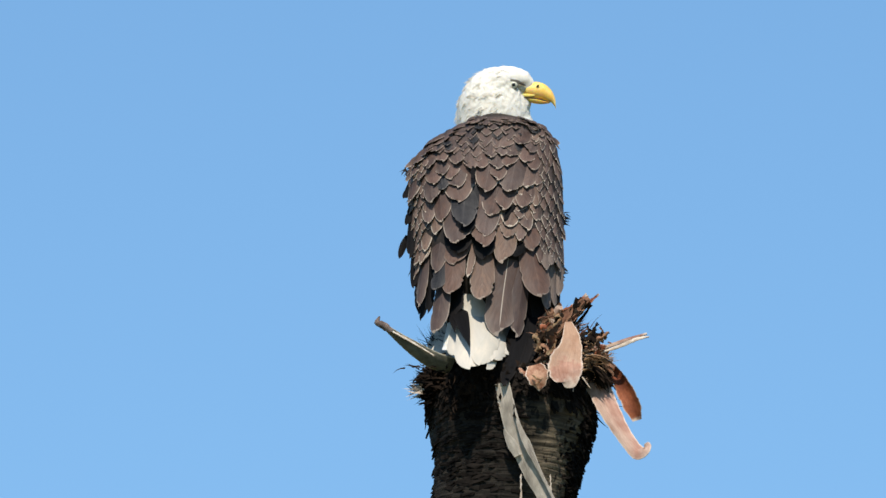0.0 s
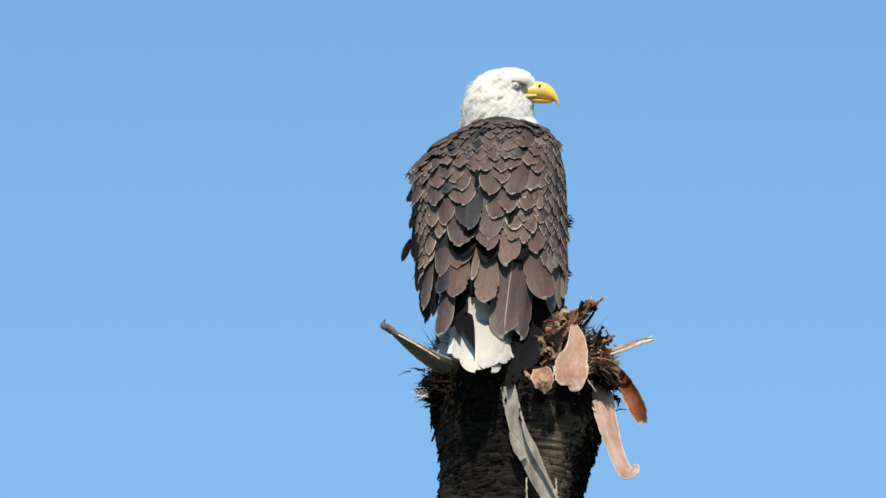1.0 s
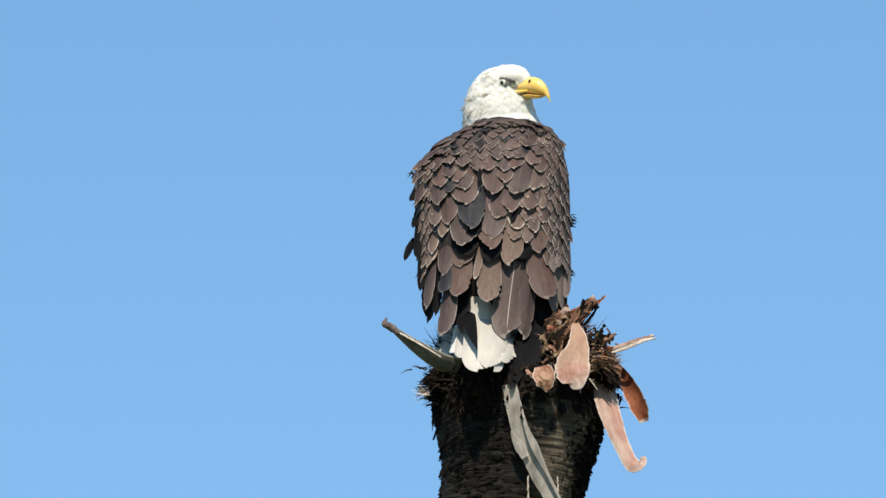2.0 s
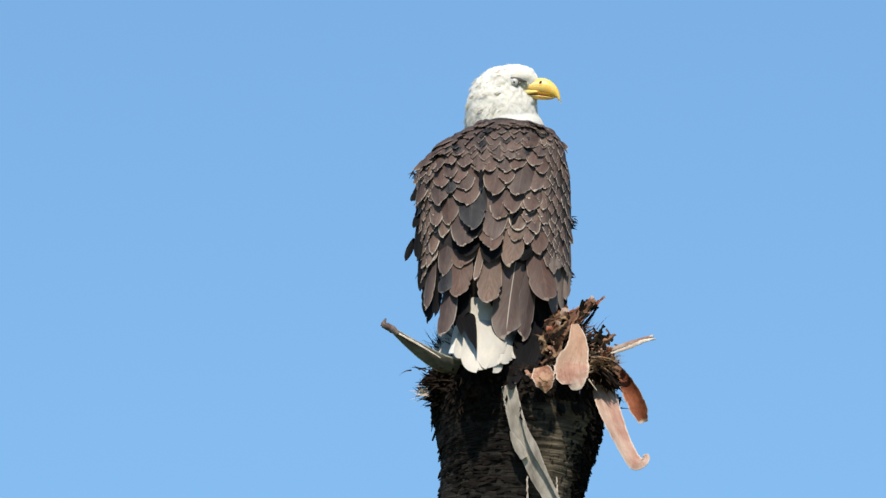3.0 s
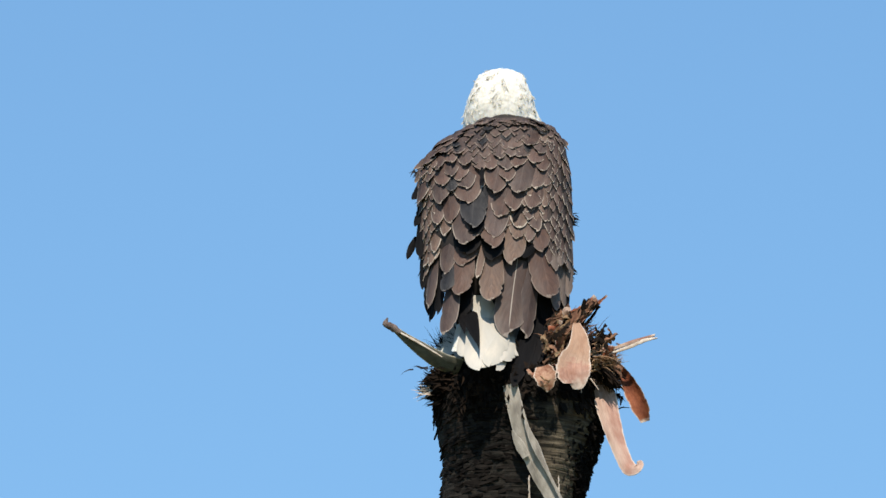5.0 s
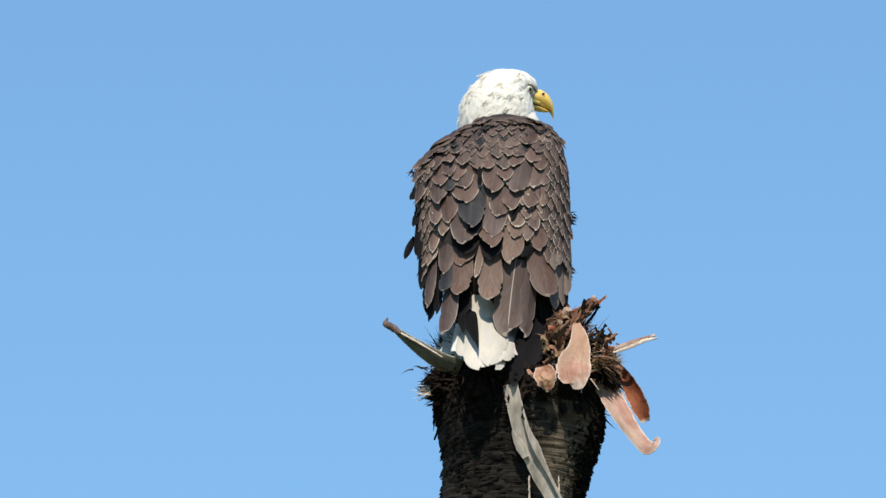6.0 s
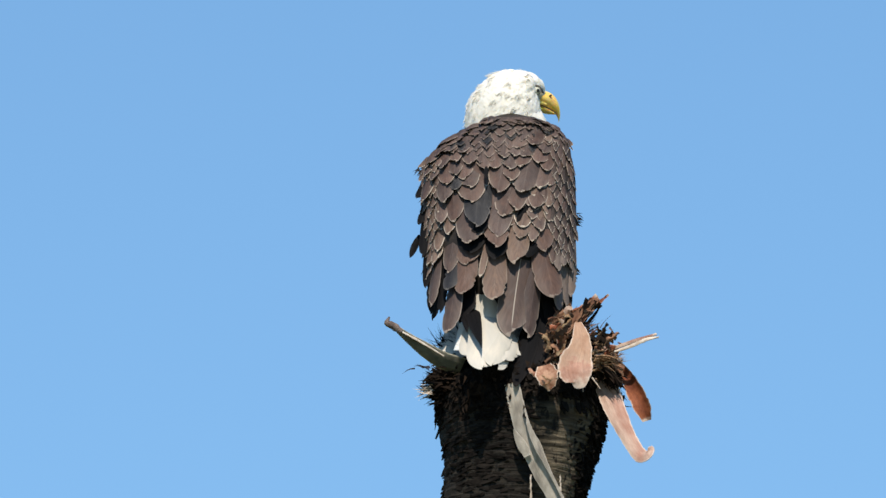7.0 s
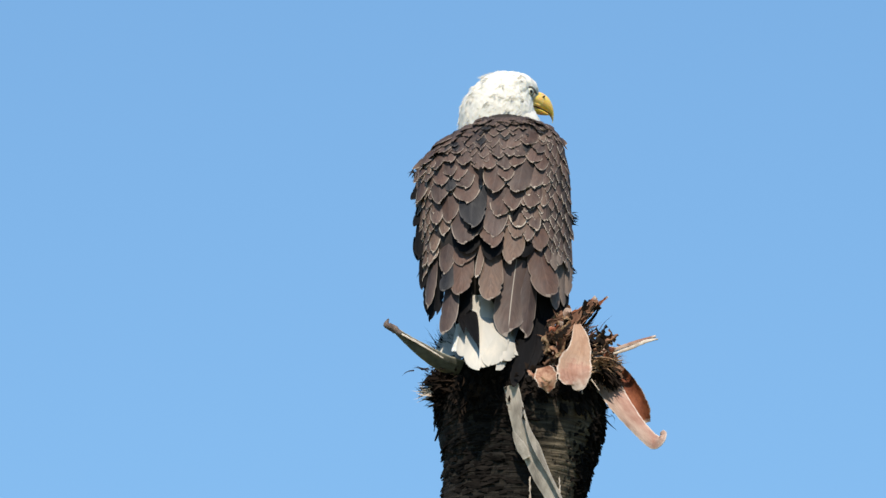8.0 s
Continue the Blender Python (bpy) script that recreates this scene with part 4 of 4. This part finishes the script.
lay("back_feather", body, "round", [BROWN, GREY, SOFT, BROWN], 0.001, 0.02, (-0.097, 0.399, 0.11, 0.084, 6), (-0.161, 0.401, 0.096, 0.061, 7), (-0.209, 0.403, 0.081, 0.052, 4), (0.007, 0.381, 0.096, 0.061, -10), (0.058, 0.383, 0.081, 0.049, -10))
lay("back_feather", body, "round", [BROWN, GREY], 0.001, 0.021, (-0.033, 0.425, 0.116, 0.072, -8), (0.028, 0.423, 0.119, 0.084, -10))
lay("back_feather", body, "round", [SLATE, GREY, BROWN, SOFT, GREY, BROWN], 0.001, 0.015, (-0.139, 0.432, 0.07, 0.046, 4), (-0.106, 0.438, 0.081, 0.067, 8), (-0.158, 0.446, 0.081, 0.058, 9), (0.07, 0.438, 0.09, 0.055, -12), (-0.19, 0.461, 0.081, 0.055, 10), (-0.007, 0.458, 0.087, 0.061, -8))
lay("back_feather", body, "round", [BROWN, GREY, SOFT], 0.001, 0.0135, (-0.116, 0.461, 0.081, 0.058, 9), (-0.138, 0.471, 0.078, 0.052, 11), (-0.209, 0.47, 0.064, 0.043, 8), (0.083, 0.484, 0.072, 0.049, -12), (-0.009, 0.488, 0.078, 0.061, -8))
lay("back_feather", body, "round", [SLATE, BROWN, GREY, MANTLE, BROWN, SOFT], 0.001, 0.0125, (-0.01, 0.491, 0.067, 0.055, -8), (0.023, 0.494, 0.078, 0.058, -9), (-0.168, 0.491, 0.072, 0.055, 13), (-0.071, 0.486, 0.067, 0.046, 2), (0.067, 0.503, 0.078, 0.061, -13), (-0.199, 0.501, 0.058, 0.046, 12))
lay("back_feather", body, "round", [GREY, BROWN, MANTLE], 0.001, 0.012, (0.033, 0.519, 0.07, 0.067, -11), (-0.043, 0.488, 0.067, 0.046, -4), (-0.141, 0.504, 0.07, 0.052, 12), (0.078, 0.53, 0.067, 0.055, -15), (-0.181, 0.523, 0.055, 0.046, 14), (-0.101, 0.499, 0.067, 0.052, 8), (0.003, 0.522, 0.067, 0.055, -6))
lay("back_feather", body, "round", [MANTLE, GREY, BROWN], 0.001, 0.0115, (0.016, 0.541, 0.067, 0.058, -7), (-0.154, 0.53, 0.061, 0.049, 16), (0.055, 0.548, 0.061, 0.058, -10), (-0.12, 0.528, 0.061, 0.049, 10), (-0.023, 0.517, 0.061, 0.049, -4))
# narrow black feathers stand in for the shaded slits between feather groups
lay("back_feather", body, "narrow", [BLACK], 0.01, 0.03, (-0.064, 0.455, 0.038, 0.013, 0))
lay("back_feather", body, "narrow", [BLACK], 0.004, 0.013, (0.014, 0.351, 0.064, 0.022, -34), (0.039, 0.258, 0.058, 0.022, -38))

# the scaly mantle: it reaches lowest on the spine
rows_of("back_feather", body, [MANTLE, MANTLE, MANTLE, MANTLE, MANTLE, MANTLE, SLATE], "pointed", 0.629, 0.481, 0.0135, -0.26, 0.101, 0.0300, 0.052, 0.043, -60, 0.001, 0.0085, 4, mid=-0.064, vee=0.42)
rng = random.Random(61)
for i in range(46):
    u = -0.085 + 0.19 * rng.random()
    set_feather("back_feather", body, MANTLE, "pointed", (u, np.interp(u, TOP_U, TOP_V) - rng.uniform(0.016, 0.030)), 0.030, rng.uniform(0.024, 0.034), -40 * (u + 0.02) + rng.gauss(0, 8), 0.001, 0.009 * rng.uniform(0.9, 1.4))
rows_of("wing_feather", right_wing, [TAN, SOFT], "round", 0.6, 0.559, 0.0150, 0.093, 0.20, 0.020, 0.036, 0.026, 0, 0.003, 0.007, 6, lean=-6)


# tail
def tail_at(u, v):
    d = u + 0.05
    return Vector((u, -0.175 + 1.60 * v + (9.0 if d < 0 else 16.0) * d * d, v))


def tail_normal(u, v):
    return Vector((0, -0.53, 0.85))


def build_tail():
    rings = []
    for v in np.linspace(0.197, 0.023, 12):
        w = 0.055 + 0.10 * (0.2 - v) * 2
        rings.append([tail_at(-0.055 + w * math.cos(a), v) + Vector((0, 0.018 + 0.012 * math.sin(a), 0)) for a in np.linspace(0, 2 * math.pi, 20, endpoint=False)])
    return part("tail", loft(bmesh.new(), rings), HEAD_WHITE, eagle, "white tail")


tail = build_tail()
for i, (x, z, ln, w, a, deep, roll) in enumerate((
        (-0.158, 0.030, 0.150, 0.100, -16, 0.044, -16), (0.014, 0.022, 0.152, 0.060, -18, 0.006, 28), (-0.014, -0.002, 0.167, 0.068, -17, 0.002, 28),
        (-0.030, -0.016, 0.167, 0.062, -13, 0.006, 36), (-0.110, 0.016, 0.181, 0.078, -17, 0.0, -16), (-0.046, -0.020, 0.181, 0.066, -14, 0.0, 14), (-0.072, -0.028, 0.203, 0.094, -5, 0.0, 0))):
    set_feather("tail_feather", tail, WHITE, "long", (x, z), ln, w, a, -deep, 0.002 + 0.0013 * i - deep, roll, surface=(tail_at, tail_normal))
for x, z, ln, w, a in ((-0.076, 0.004, 0.167, 0.042, 13), (-0.112, 0.040, 0.138, 0.034, 8)):
    set_feather("wing_feather", left_wing, BLACK, "pointed", (x, z), ln, w, a, 0.02, 0.034, surface=(tail_at, tail_normal))
lay("tail_covert", tail, "round", [WHITE], -0.034, -0.024, (-0.100, 0.100, 0.08, 0.06, -3), (-0.072, 0.090, 0.09, 0.07, -4))


def wing_tip_at(u, v):
    d = u + 0.05
    return Vector((u, -0.115 + 0.80 * v + 4.0 * d * d, v))


for x, z, ln, w, a in ((0.099, 0.052, 0.174, 0.058, -2), (0.088, 0.016, 0.217, 0.064, -5), (0.07, -0.02, 0.232, 0.067, -8), (0.046, -0.046, 0.232, 0.064, -10), (0.016, -0.072, 0.232, 0.055, -13)):
    set_feather("wing_feather", right_wing, BLACK, "narrow", (x, z), ln, w, a, -0.012, 0.006, surface=(wing_tip_at, tail_normal))


def wing_edge(u, v):
    return Vector((u, spine(v) - 0.012, v))


def edge_normal(u, v):
    return Vector((0, -1, 0))


loose_feather = set_feather("loose_feather", left_wing, BLACK, "narrow", (-0.256, 0.261), 0.062, 0.019, -19, 0.0, 0.002, surface=(wing_edge, edge_normal))


# fluffy down at the edges
def build_fluff():
    bm = bmesh.new()
    rng = random.Random(9)
    for u, v, way, n in ((-0.218, 0.241, (-0.3, -0.1, -1), 22), (-0.224, 0.414, (-0.4, -0.1, -0.8), 14), (-0.230, 0.487, (-0.8, -0.1, -0.5), 26), (0.164, 0.365, (0.9, -0.1, -0.3), 46),
                         (0.158, 0.226, (0.8, -0.1, -0.4), 40), (0.135, 0.132, (0.3, -0.1, -0.9), 50), (0.099, 0.117, (0.2, -0.1, -0.9), 40)):
        centre = (u, spine(v) - 0.012, v)
        for _ in range(n):
            o = Vector((rng.gauss(0, 0.006), rng.gauss(0, 0.01), rng.gauss(0, 0.008)))
            w = Vector(way) + Vector((rng.gauss(0, 0.3), rng.gauss(0, 0.3), rng.gauss(0, 0.3)))
            strand(bm, Vector(centre) + o, w, rng.uniform(0.010, 0.020), 0.005, (0, 0, -0.4))
    tagged(part("down_fringe", bm, DOWN, eagle, "loose dark down"), kind="stuff")


build_fluff()


def build_leg(u):
    """Feathered shank and yellow foot, under the belly."""
    bm = bmesh.new()
    ball(bm, (u, 0.125, 0.05), (0.045, 0.055, 0.085))
    leg = part("leg", bm, DOWN, eagle, "dark feathered leg")
    bm = bmesh.new()
    bmesh.ops.create_cone(bm, segments=10, radius1=0.012, radius2=0.014, depth=0.06, cap_ends=True, matrix=Matrix.Translation((u, 0.125, -0.02)))
    for a in (0.5, 1.57, 2.64, 4.71):
        strand(bm, (u, 0.125, -0.03), (math.cos(a), math.sin(a), -0.35), 0.075, 0.022, (0, 0, -0.6), 5)
    part("foot", bm, FOOT_SKIN, leg, "yellow foot with talons")


build_leg(-0.06)
build_leg(0.03)

# head: faces +y in its own space, turns about the neck
HEAD_AT = Vector((-0.014, 0.325, 0.632))


def build_ruff():
    """The foot of the neck, which stays with the body when the head turns."""
    bm = ball(bmesh.new(), (0.010, 0.325, 0.600), (0.082, 0.085, 0.075), 48, 32)
    for v in bm.verts:
        v.co += Vector((v.co.x - 0.01, v.co.y - 0.325, v.co.z - 0.6)).normalized() * (0.003 * noise.noise(Vector((v.co.x * 90, v.co.y * 90, v.co.z * 30))) + 0.0025 * noise.noise(v.co * 45))
    return part("neck_ruff", bm, HEAD_WHITE, eagle, "white feathers at the foot of the neck")


build_ruff()
head = part("head", bmesh.new(), HEAD_WHITE, eagle, "white feathered head and neck", m=Matrix.Translation(HEAD_AT))
LUMPS = (((0, 0.0, -0.03), (0.096, 0.096, 0.148)), ((0.004, 0.014, -0.045), (0.100, 0.094, 0.060)), ((0, 0.014, 0.056), (0.060, 0.056, 0.054)), ((0.031, 0.020, 0.079), (0.036, 0.034, 0.035)), ((-0.031, 0.020, 0.079), (0.036, 0.034, 0.035)), ((0, 0.070, 0.0755), (0.027, 0.033, 0.022)), ((0, 0.040, 0.088), (0.047, 0.057, 0.0345)),
         ((0, 0.062, 0.066), (0.031, 0.041, 0.032)), ((0, 0.060, 0.028), (0.036, 0.036, 0.026)), ((-0.024, -0.03, 0.0), (0.058, 0.060, 0.080)), ((-0.027, -0.018, 0.050), (0.036, 0.036, 0.042)), ((0.024, 0.036, 0.048), (0.030, 0.036, 0.034)), ((-0.024, 0.036, 0.048), (0.030, 0.036, 0.034)))
CORE = Vector((0, 0.02, 0.04))


def head_reach(way):
    """Distance from the head's core to its skin along a direction."""
    best = 0.0
    for c, r in LUMPS:
        o = [(CORE[i] - c[i]) / r[i] for i in range(3)]
        d = [way[i] / r[i] for i in range(3)]
        A, B, C = sum(q * q for q in d), 2 * sum(p * q for p, q in zip(o, d)), sum(q * q for q in o) - 1
        disc = B * B - 4 * A * C
        if disc > 0:
            best += max(0.0, (-B + math.sqrt(disc)) / (2 * A)) ** 16
    return best ** (1 / 16)


def build_head():
    bm = bmesh.new()
    bmesh.ops.create_icosphere(bm, subdivisions=6, radius=1.0)
    for v in bm.verts:
        w = v.co.normalized()
        p = CORE + w * head_reach(w)
        # ruffles that run back over the crown and down the neck
        run = Vector((p.x * 150, p.y * 45 + p.z * 25, p.z * 60 - p.y * 30))
        lump = 0.0022 * noise.noise(w * 7) + 0.0012 * noise.noise(run) + 0.0010 * noise.noise(run * 2.3 + Vector((5, 1, 2)))
        # overlapping locks: each swells towards its tip and drops off behind it
        lie = -p.y - (0.35 if p.z > 0.06 else 1.0) * p.z + 0.010 * noise.noise(p * 55) + 0.006 * noise.noise(p * 130)
        lock = (lie / 0.015) % 1.0
        calm = max(0.12, min(1.0, (0.040 - p.y) / 0.07))
        v.co = p + w * (lump + 0.0034 * calm * lock * min(1.0, (1 - lock) * 5) * (0.6 + noise.noise(p * 40)))
    me = mesh_of(bm, "head", HEAD_WHITE)
    old = head.data
    head.data = me
    bpy.data.meshes.remove(old)


build_head()


def head_point(way):
    return CORE + Vector(way).normalized() * head_reach(Vector(way).normalized())


def build_hackles():
    """Loose pointed wisps that stand off the nape, the crown and the sides of the neck."""
    rng = random.Random(21)
    bm = bmesh.new()
    for n in range(4200):
        w = Vector((rng.gauss(0, 1), rng.gauss(-0.6, 1), rng.gauss(0.25, 1))).normalized()
        p = head_point(w)
        if p.z < -0.05 or p.y > 0.05 or (p.y > 0.03 and abs(p.x) > 0.027 and p.z < 0.094):
            continue
        lock = p * 48
        shag = max(0.0, noise.noise(lock * 1.1 + Vector((9, 4, 2))) + 0.10)
        edge = abs(p.x) < 0.020 or abs(p.x) > 0.050 or p.z > 0.095
        if rng.random() > ((0.05 + 0.30 * shag if p.z > 0.09 else 0.16 + 0.9 * shag) if edge else 0.05):
            continue
        top = p.z > 0.085
        e = 0.02
        t1 = w.orthogonal().normalized()
        t2 = w.cross(t1)
        nrm = ((head_point(w + t1 * e) - p).cross(head_point(w + t2 * e) - p)).normalized()
        flow = Vector((0.6 * p.x / 0.06 * (p.z > 0.06), -1.0, -0.1 if p.z > 0.06 else -1.0)) + noise.noise_vector(lock) * 0.7 + Vector((rng.gauss(0, 0.10), rng.gauss(0, 0.10), rng.gauss(0, 0.10)))
        flow = (flow - nrm * flow.dot(nrm)).normalized()
        way = (flow + nrm * (0.06 if not edge else 0.12 + 0.25 * shag if top and p.y > 0.0 else 0.25 + 0.5 * shag if top else 0.10 + 0.7 * shag)).normalized()
        strand(bm, p - nrm * 0.002, way, rng.uniform(0.012, 0.020) + 0.010 * shag, rng.uniform(0.0045, 0.0080) * (0.7 if top else 1.0), -nrm * 0.25 * rng.random() + Vector((0, 0, 0.1)), 3, 0.7)
    tagged(part("head_plumage", bm, HACKLE, head, "ruffled white feathers"), kind="stuff")


build_hackles()


def horn(sections, material, name, label, parent):
    """A beak half: upright rings, each y, top, bottom, half width; the ridge is narrower than the sides."""
    secs = spline(sections, 30)
    rings = []
    for y, top, low, w in secs:
        ring = []
        for q in np.linspace(0, 2 * math.pi, 24, endpoint=False):
            sn, c = math.sin(q), math.cos(q)
            ring.append((w * math.copysign(abs(c) ** 0.8, c) * (1 - 0.35 * max(0, sn) ** 2), y, (top + low) / 2 + (top - low) / 2 * sn))
        rings.append(ring)
    return part(name, loft(bmesh.new(), rings), material, parent, label)


upper = horn([(0.060, 0.066, 0.046, 0.033), (0.080, 0.0765, 0.043, 0.028), (0.100, 0.0815, 0.040, 0.0225), (0.120, 0.0805, 0.0365, 0.018), (0.137, 0.073, 0.032, 0.0145), (0.150, 0.060, 0.027, 0.010), (0.158, 0.045, 0.018, 0.006), (0.1615, 0.030, 0.010, 0.003), (0.161, 0.016, 0.007, 0.0012)],
             BEAK, "upper_beak", "hooked yellow upper beak", head)
lower = horn([(0.062, 0.046, 0.034, 0.030), (0.095, 0.0425, 0.0275, 0.021), (0.120, 0.0375, 0.0235, 0.0165), (0.140, 0.032, 0.0245, 0.009), (0.147, 0.029, 0.026, 0.004)], BEAK, "lower_beak", "yellow lower beak", head)
for sx in (-1, 1):
    bm = ball(bmesh.new(), (sx * 0.0178, 0.117, 0.0705), (0.003, 0.0048, 0.0024), turn=pose(0, 0, 0, 35))
    part("nostril", bm, DARK, upper, "dark nostril slit")
    bm = ribbon([(sx * 0.037, 0.050, 0.046), (sx * 0.034, 0.066, 0.0475), (sx * 0.0265, 0.085, 0.046), (sx * 0.0185, 0.108, 0.046)], [0.003, 0.007, 0.010, 0.004], [(sx, 0.3, 0)] * 4, 0.004, 0.1, 14, 5, ragged=0.02)
    part("gape", bm, BEAK, upper, "yellow corner of the mouth")
    bm = ribbon([(sx * 0.0355, 0.056, 0.0430), (sx * 0.0268, 0.083, 0.0410), (sx * 0.0215, 0.105, 0.0385), (sx * 0.0170, 0.125, 0.0345), (sx * 0.0105, 0.145, 0.0285)], [0.0012, 0.002, 0.003, 0.003, 0.002], [(sx, 0.3, 0)] * 5, 0.003, 0.0, 16, 5, ragged=0.02)
    part("gape_line", bm, DARK, lower, "dark line of the closed beak")
    bm = ball(bmesh.new(), (sx * 0.0310, 0.066, 0.069), (0.0095, 0.022, 0.014), 24, 16, turn=pose(0, 0, 0, -14, 0, sx * 16))
    part("lore", bm, LORE, head, "grey bare skin round the eye")
    bm = ball(bmesh.new(), (sx * 0.0440, 0.0545, 0.0738), (0.0130, 0.0130, 0.0130), 24, 16)
    eye = part("eye", bm, IRIS, head, "pale yellow eye")
    bm = ball(bmesh.new(), (sx * 0.0555, 0.0560, 0.0738), (0.0026, 0.0050, 0.0050), 16, 10)
    part("pupil", bm, PUPIL, eye, "black pupil")
    ring = [(sx * 0.0505, 0.0560 + 0.0113 * math.cos(q), 0.0738 + 0.0113 * math.sin(q)) for q in np.linspace(0, 2 * math.pi, 13)]
    bm = ribbon(ring, [0.0026] * 13, [(sx, 0.1, 0)] * 13, 0.003, 0.1, 40, 5, ragged=0.1)
    part("eye_rim", bm, BROW, eye, "dark rim of the eye")
    bm = ribbon([(sx * 0.0480, 0.042, 0.0845), (sx * 0.0535, 0.053, 0.0855), (sx * 0.0480, 0.068, 0.0800), (sx * 0.0350, 0.086, 0.0725)], [0.002, 0.006, 0.010, 0.004], [(sx, 0.2, 0.1)] * 4, 0.003, 0.1, 18, 7, ragged=0.02)
    part("eye_stripe", bm, BROW, head, "dark skin under the brow")


def build_membrane():
    """A shell over the front half of the eye, which slides across it in a blink."""
    bm = ball(bmesh.new(), (0, 0, 0), (0.0142, 0.0142, 0.0142), 24, 16)
    bmesh.ops.delete(bm, geom=[v for v in bm.verts if v.co.x < 0.0035], context="VERTS")
    bmesh.ops.solidify(bm, geom=bm.faces[:], thickness=0.0004)
    return part("eyelid_membrane", bm, LID, head, "milky inner eyelid", m=pose(0.0440, 0.0545, 0.0738, 0, 0, 130))


membrane = build_membrane()


# ---- what moves ----
def motions():
    # the bird sways on its feet: seconds, shift across and up in millimetres, lean in degrees
    walk(eagle, [(t, SIGHT @ pose(x / 1000, 0, z / 1000, 0, a, 0)) for t, x, z, a in (
        (0.0, 0.0, 0.0, 0.0), (0.5, -2.0, -1.6, 0.42), (1.0, -1.7, 0.3, -0.40), (1.5, 0.6, -0.8, -0.38), (3.0, 0.6, -3.8, 0.42), (3.5, 0.5, -2.8, 0.75), (4.0, -2.8, -1.6, 0.95),
        (4.5, 4.4, -0.7, 0.40), (6.0, 1.6, 2.6, -0.67), (6.5, 1.5, 0.6, -0.48), (7.0, 5.1, 0.0, 0.40), (7.5, 4.6, 4.8, -0.36), (8.0, 1.0, 4.4, -0.52))])
    # the head turns and nods: seconds, yaw to the right, nod, shift across and up in millimetres
    walk(head, [(t, Matrix.Translation(HEAD_AT + Vector((x / 1000, 0, z / 1000))) @ pose(0, 0, 0, 0, 0, -yaw) @ pose(0, 0, 0, nod)) for t, yaw, nod, x, z in (
        (0.0, 93, 1, 2, 3), (0.5, 93, 1, 2, 3), (0.9, 93, 1, 4, 5), (1.0, 95, 4, 4, 5), (1.1, 120, 6, 1, 6), (1.3, 124, 7, 0, 8), (1.7, 124, 7, 0, 8), (2.8, 126, 7, 1, 14), (2.9, 123, 6, 1, 14),
        (3.0, 107, 5, 1, 15), (3.1, 88, 1, 1, 14), (3.4, 86, -1, 0, 13), (3.5, 42, -9, 0, 13), (3.6, 3, 0, -2, 4), (4.0, 2, 0, -2, 4), (4.7, 2, 0, -2, 3), (5.1, 8, 0, -2, 1), (5.5, 50, -8, 0, 0),
        (5.8, 61, -8, -1, 2), (6.0, 61, -7, -1, 1), (6.5, 61, -7, -2, 2), (7.0, 60, -8, -3, 0), (7.5, 61, -8, -3, -4), (8.0, 60, -8, -3, -3))])
    # two blinks
    walk(membrane, [(t, pose(0.0440, 0.0545, 0.0738, 0, 0, a)) for t, a in (
        (0.0, 130), (0.9, 130), (1.0, 14), (1.1, 130), (2.9, 130), (3.0, 14), (3.1, 130), (8.0, 130))])
    # the strip swings from its hinge: seconds, swing to the right, reach in thousandths
    rest = Matrix.Translation(STRIP_HINGE) @ pose(0, 0, 0, RISE)
    rows = []
    for t, a, r in ((0.0, 33, 177), (0.2, 33, 177), (0.4, 33, 174), (0.5, 32, 176), (0.6, 24, 184), (0.7, 14, 195), (0.8, 8, 199), (0.9, 13, 197), (1.0, 19, 188), (1.1, 31, 176), (1.2, 39, 170), (1.3, 43, 175),
                    (1.4, 32, 178), (1.5, 20, 188), (1.6, 12, 192), (1.9, 20, 186), (2.3, 28, 180), (2.6, 18, 190), (2.8, 16, 193), (2.9, 20, 186), (3.0, 26, 182), (3.1, 31, 181), (3.2, 30, 179), (3.3, 24, 181), (3.4, 17, 190),
                    (3.5, 13, 196), (3.6, 15, 193), (3.7, 21, 184), (3.8, 26, 181), (3.9, 27, 180), (4.0, 24, 182), (4.2, 14, 197), (4.4, 20, 184), (4.5, 27, 178), (4.7, 29, 178), (5.0, 20, 186), (5.4, 22, 184), (5.8, 29, 177),
                    (5.9, 33, 170), (6.0, 36, 170), (6.1, 36, 166), (6.2, 34, 172), (6.3, 24, 179), (6.4, 16, 183), (6.5, 18, 184), (6.7, 27, 178), (6.9, 29, 177), (7.1, 28, 172), (7.3, 37, 166), (7.5, 54, 166), (7.6, 63, 170),
                    (7.8, 61, 169), (8.0, 42, 168)):
        away = -math.degrees(math.acos(min(1.0, r / 220)))
        rows.append((t, rest @ pose(0, 0, 0, 0, -a - 1, 0) @ pose(0, 0, 0, away, 0, 0)))
    walk(strip, rows)
    # the loose wing feather flutters
    base = loose_feather.matrix_basis.copy()
    loc, turn, size = base.decompose()
    walk(loose_feather, [(t, Matrix.Translation(loc) @ pose(0, 0, 0, 0, a, 0) @ turn.to_matrix().to_4x4()) for t, a in (
        (0.0, 0), (0.5, -8), (1.0, 4), (1.5, -2), (2.2, 6), (3.0, 3), (3.5, 12), (4.0, 14), (4.5, 12), (5.2, 2), (6.0, 6), (6.5, -10), (7.0, 4), (7.5, -6), (8.0, -25))])


motions()
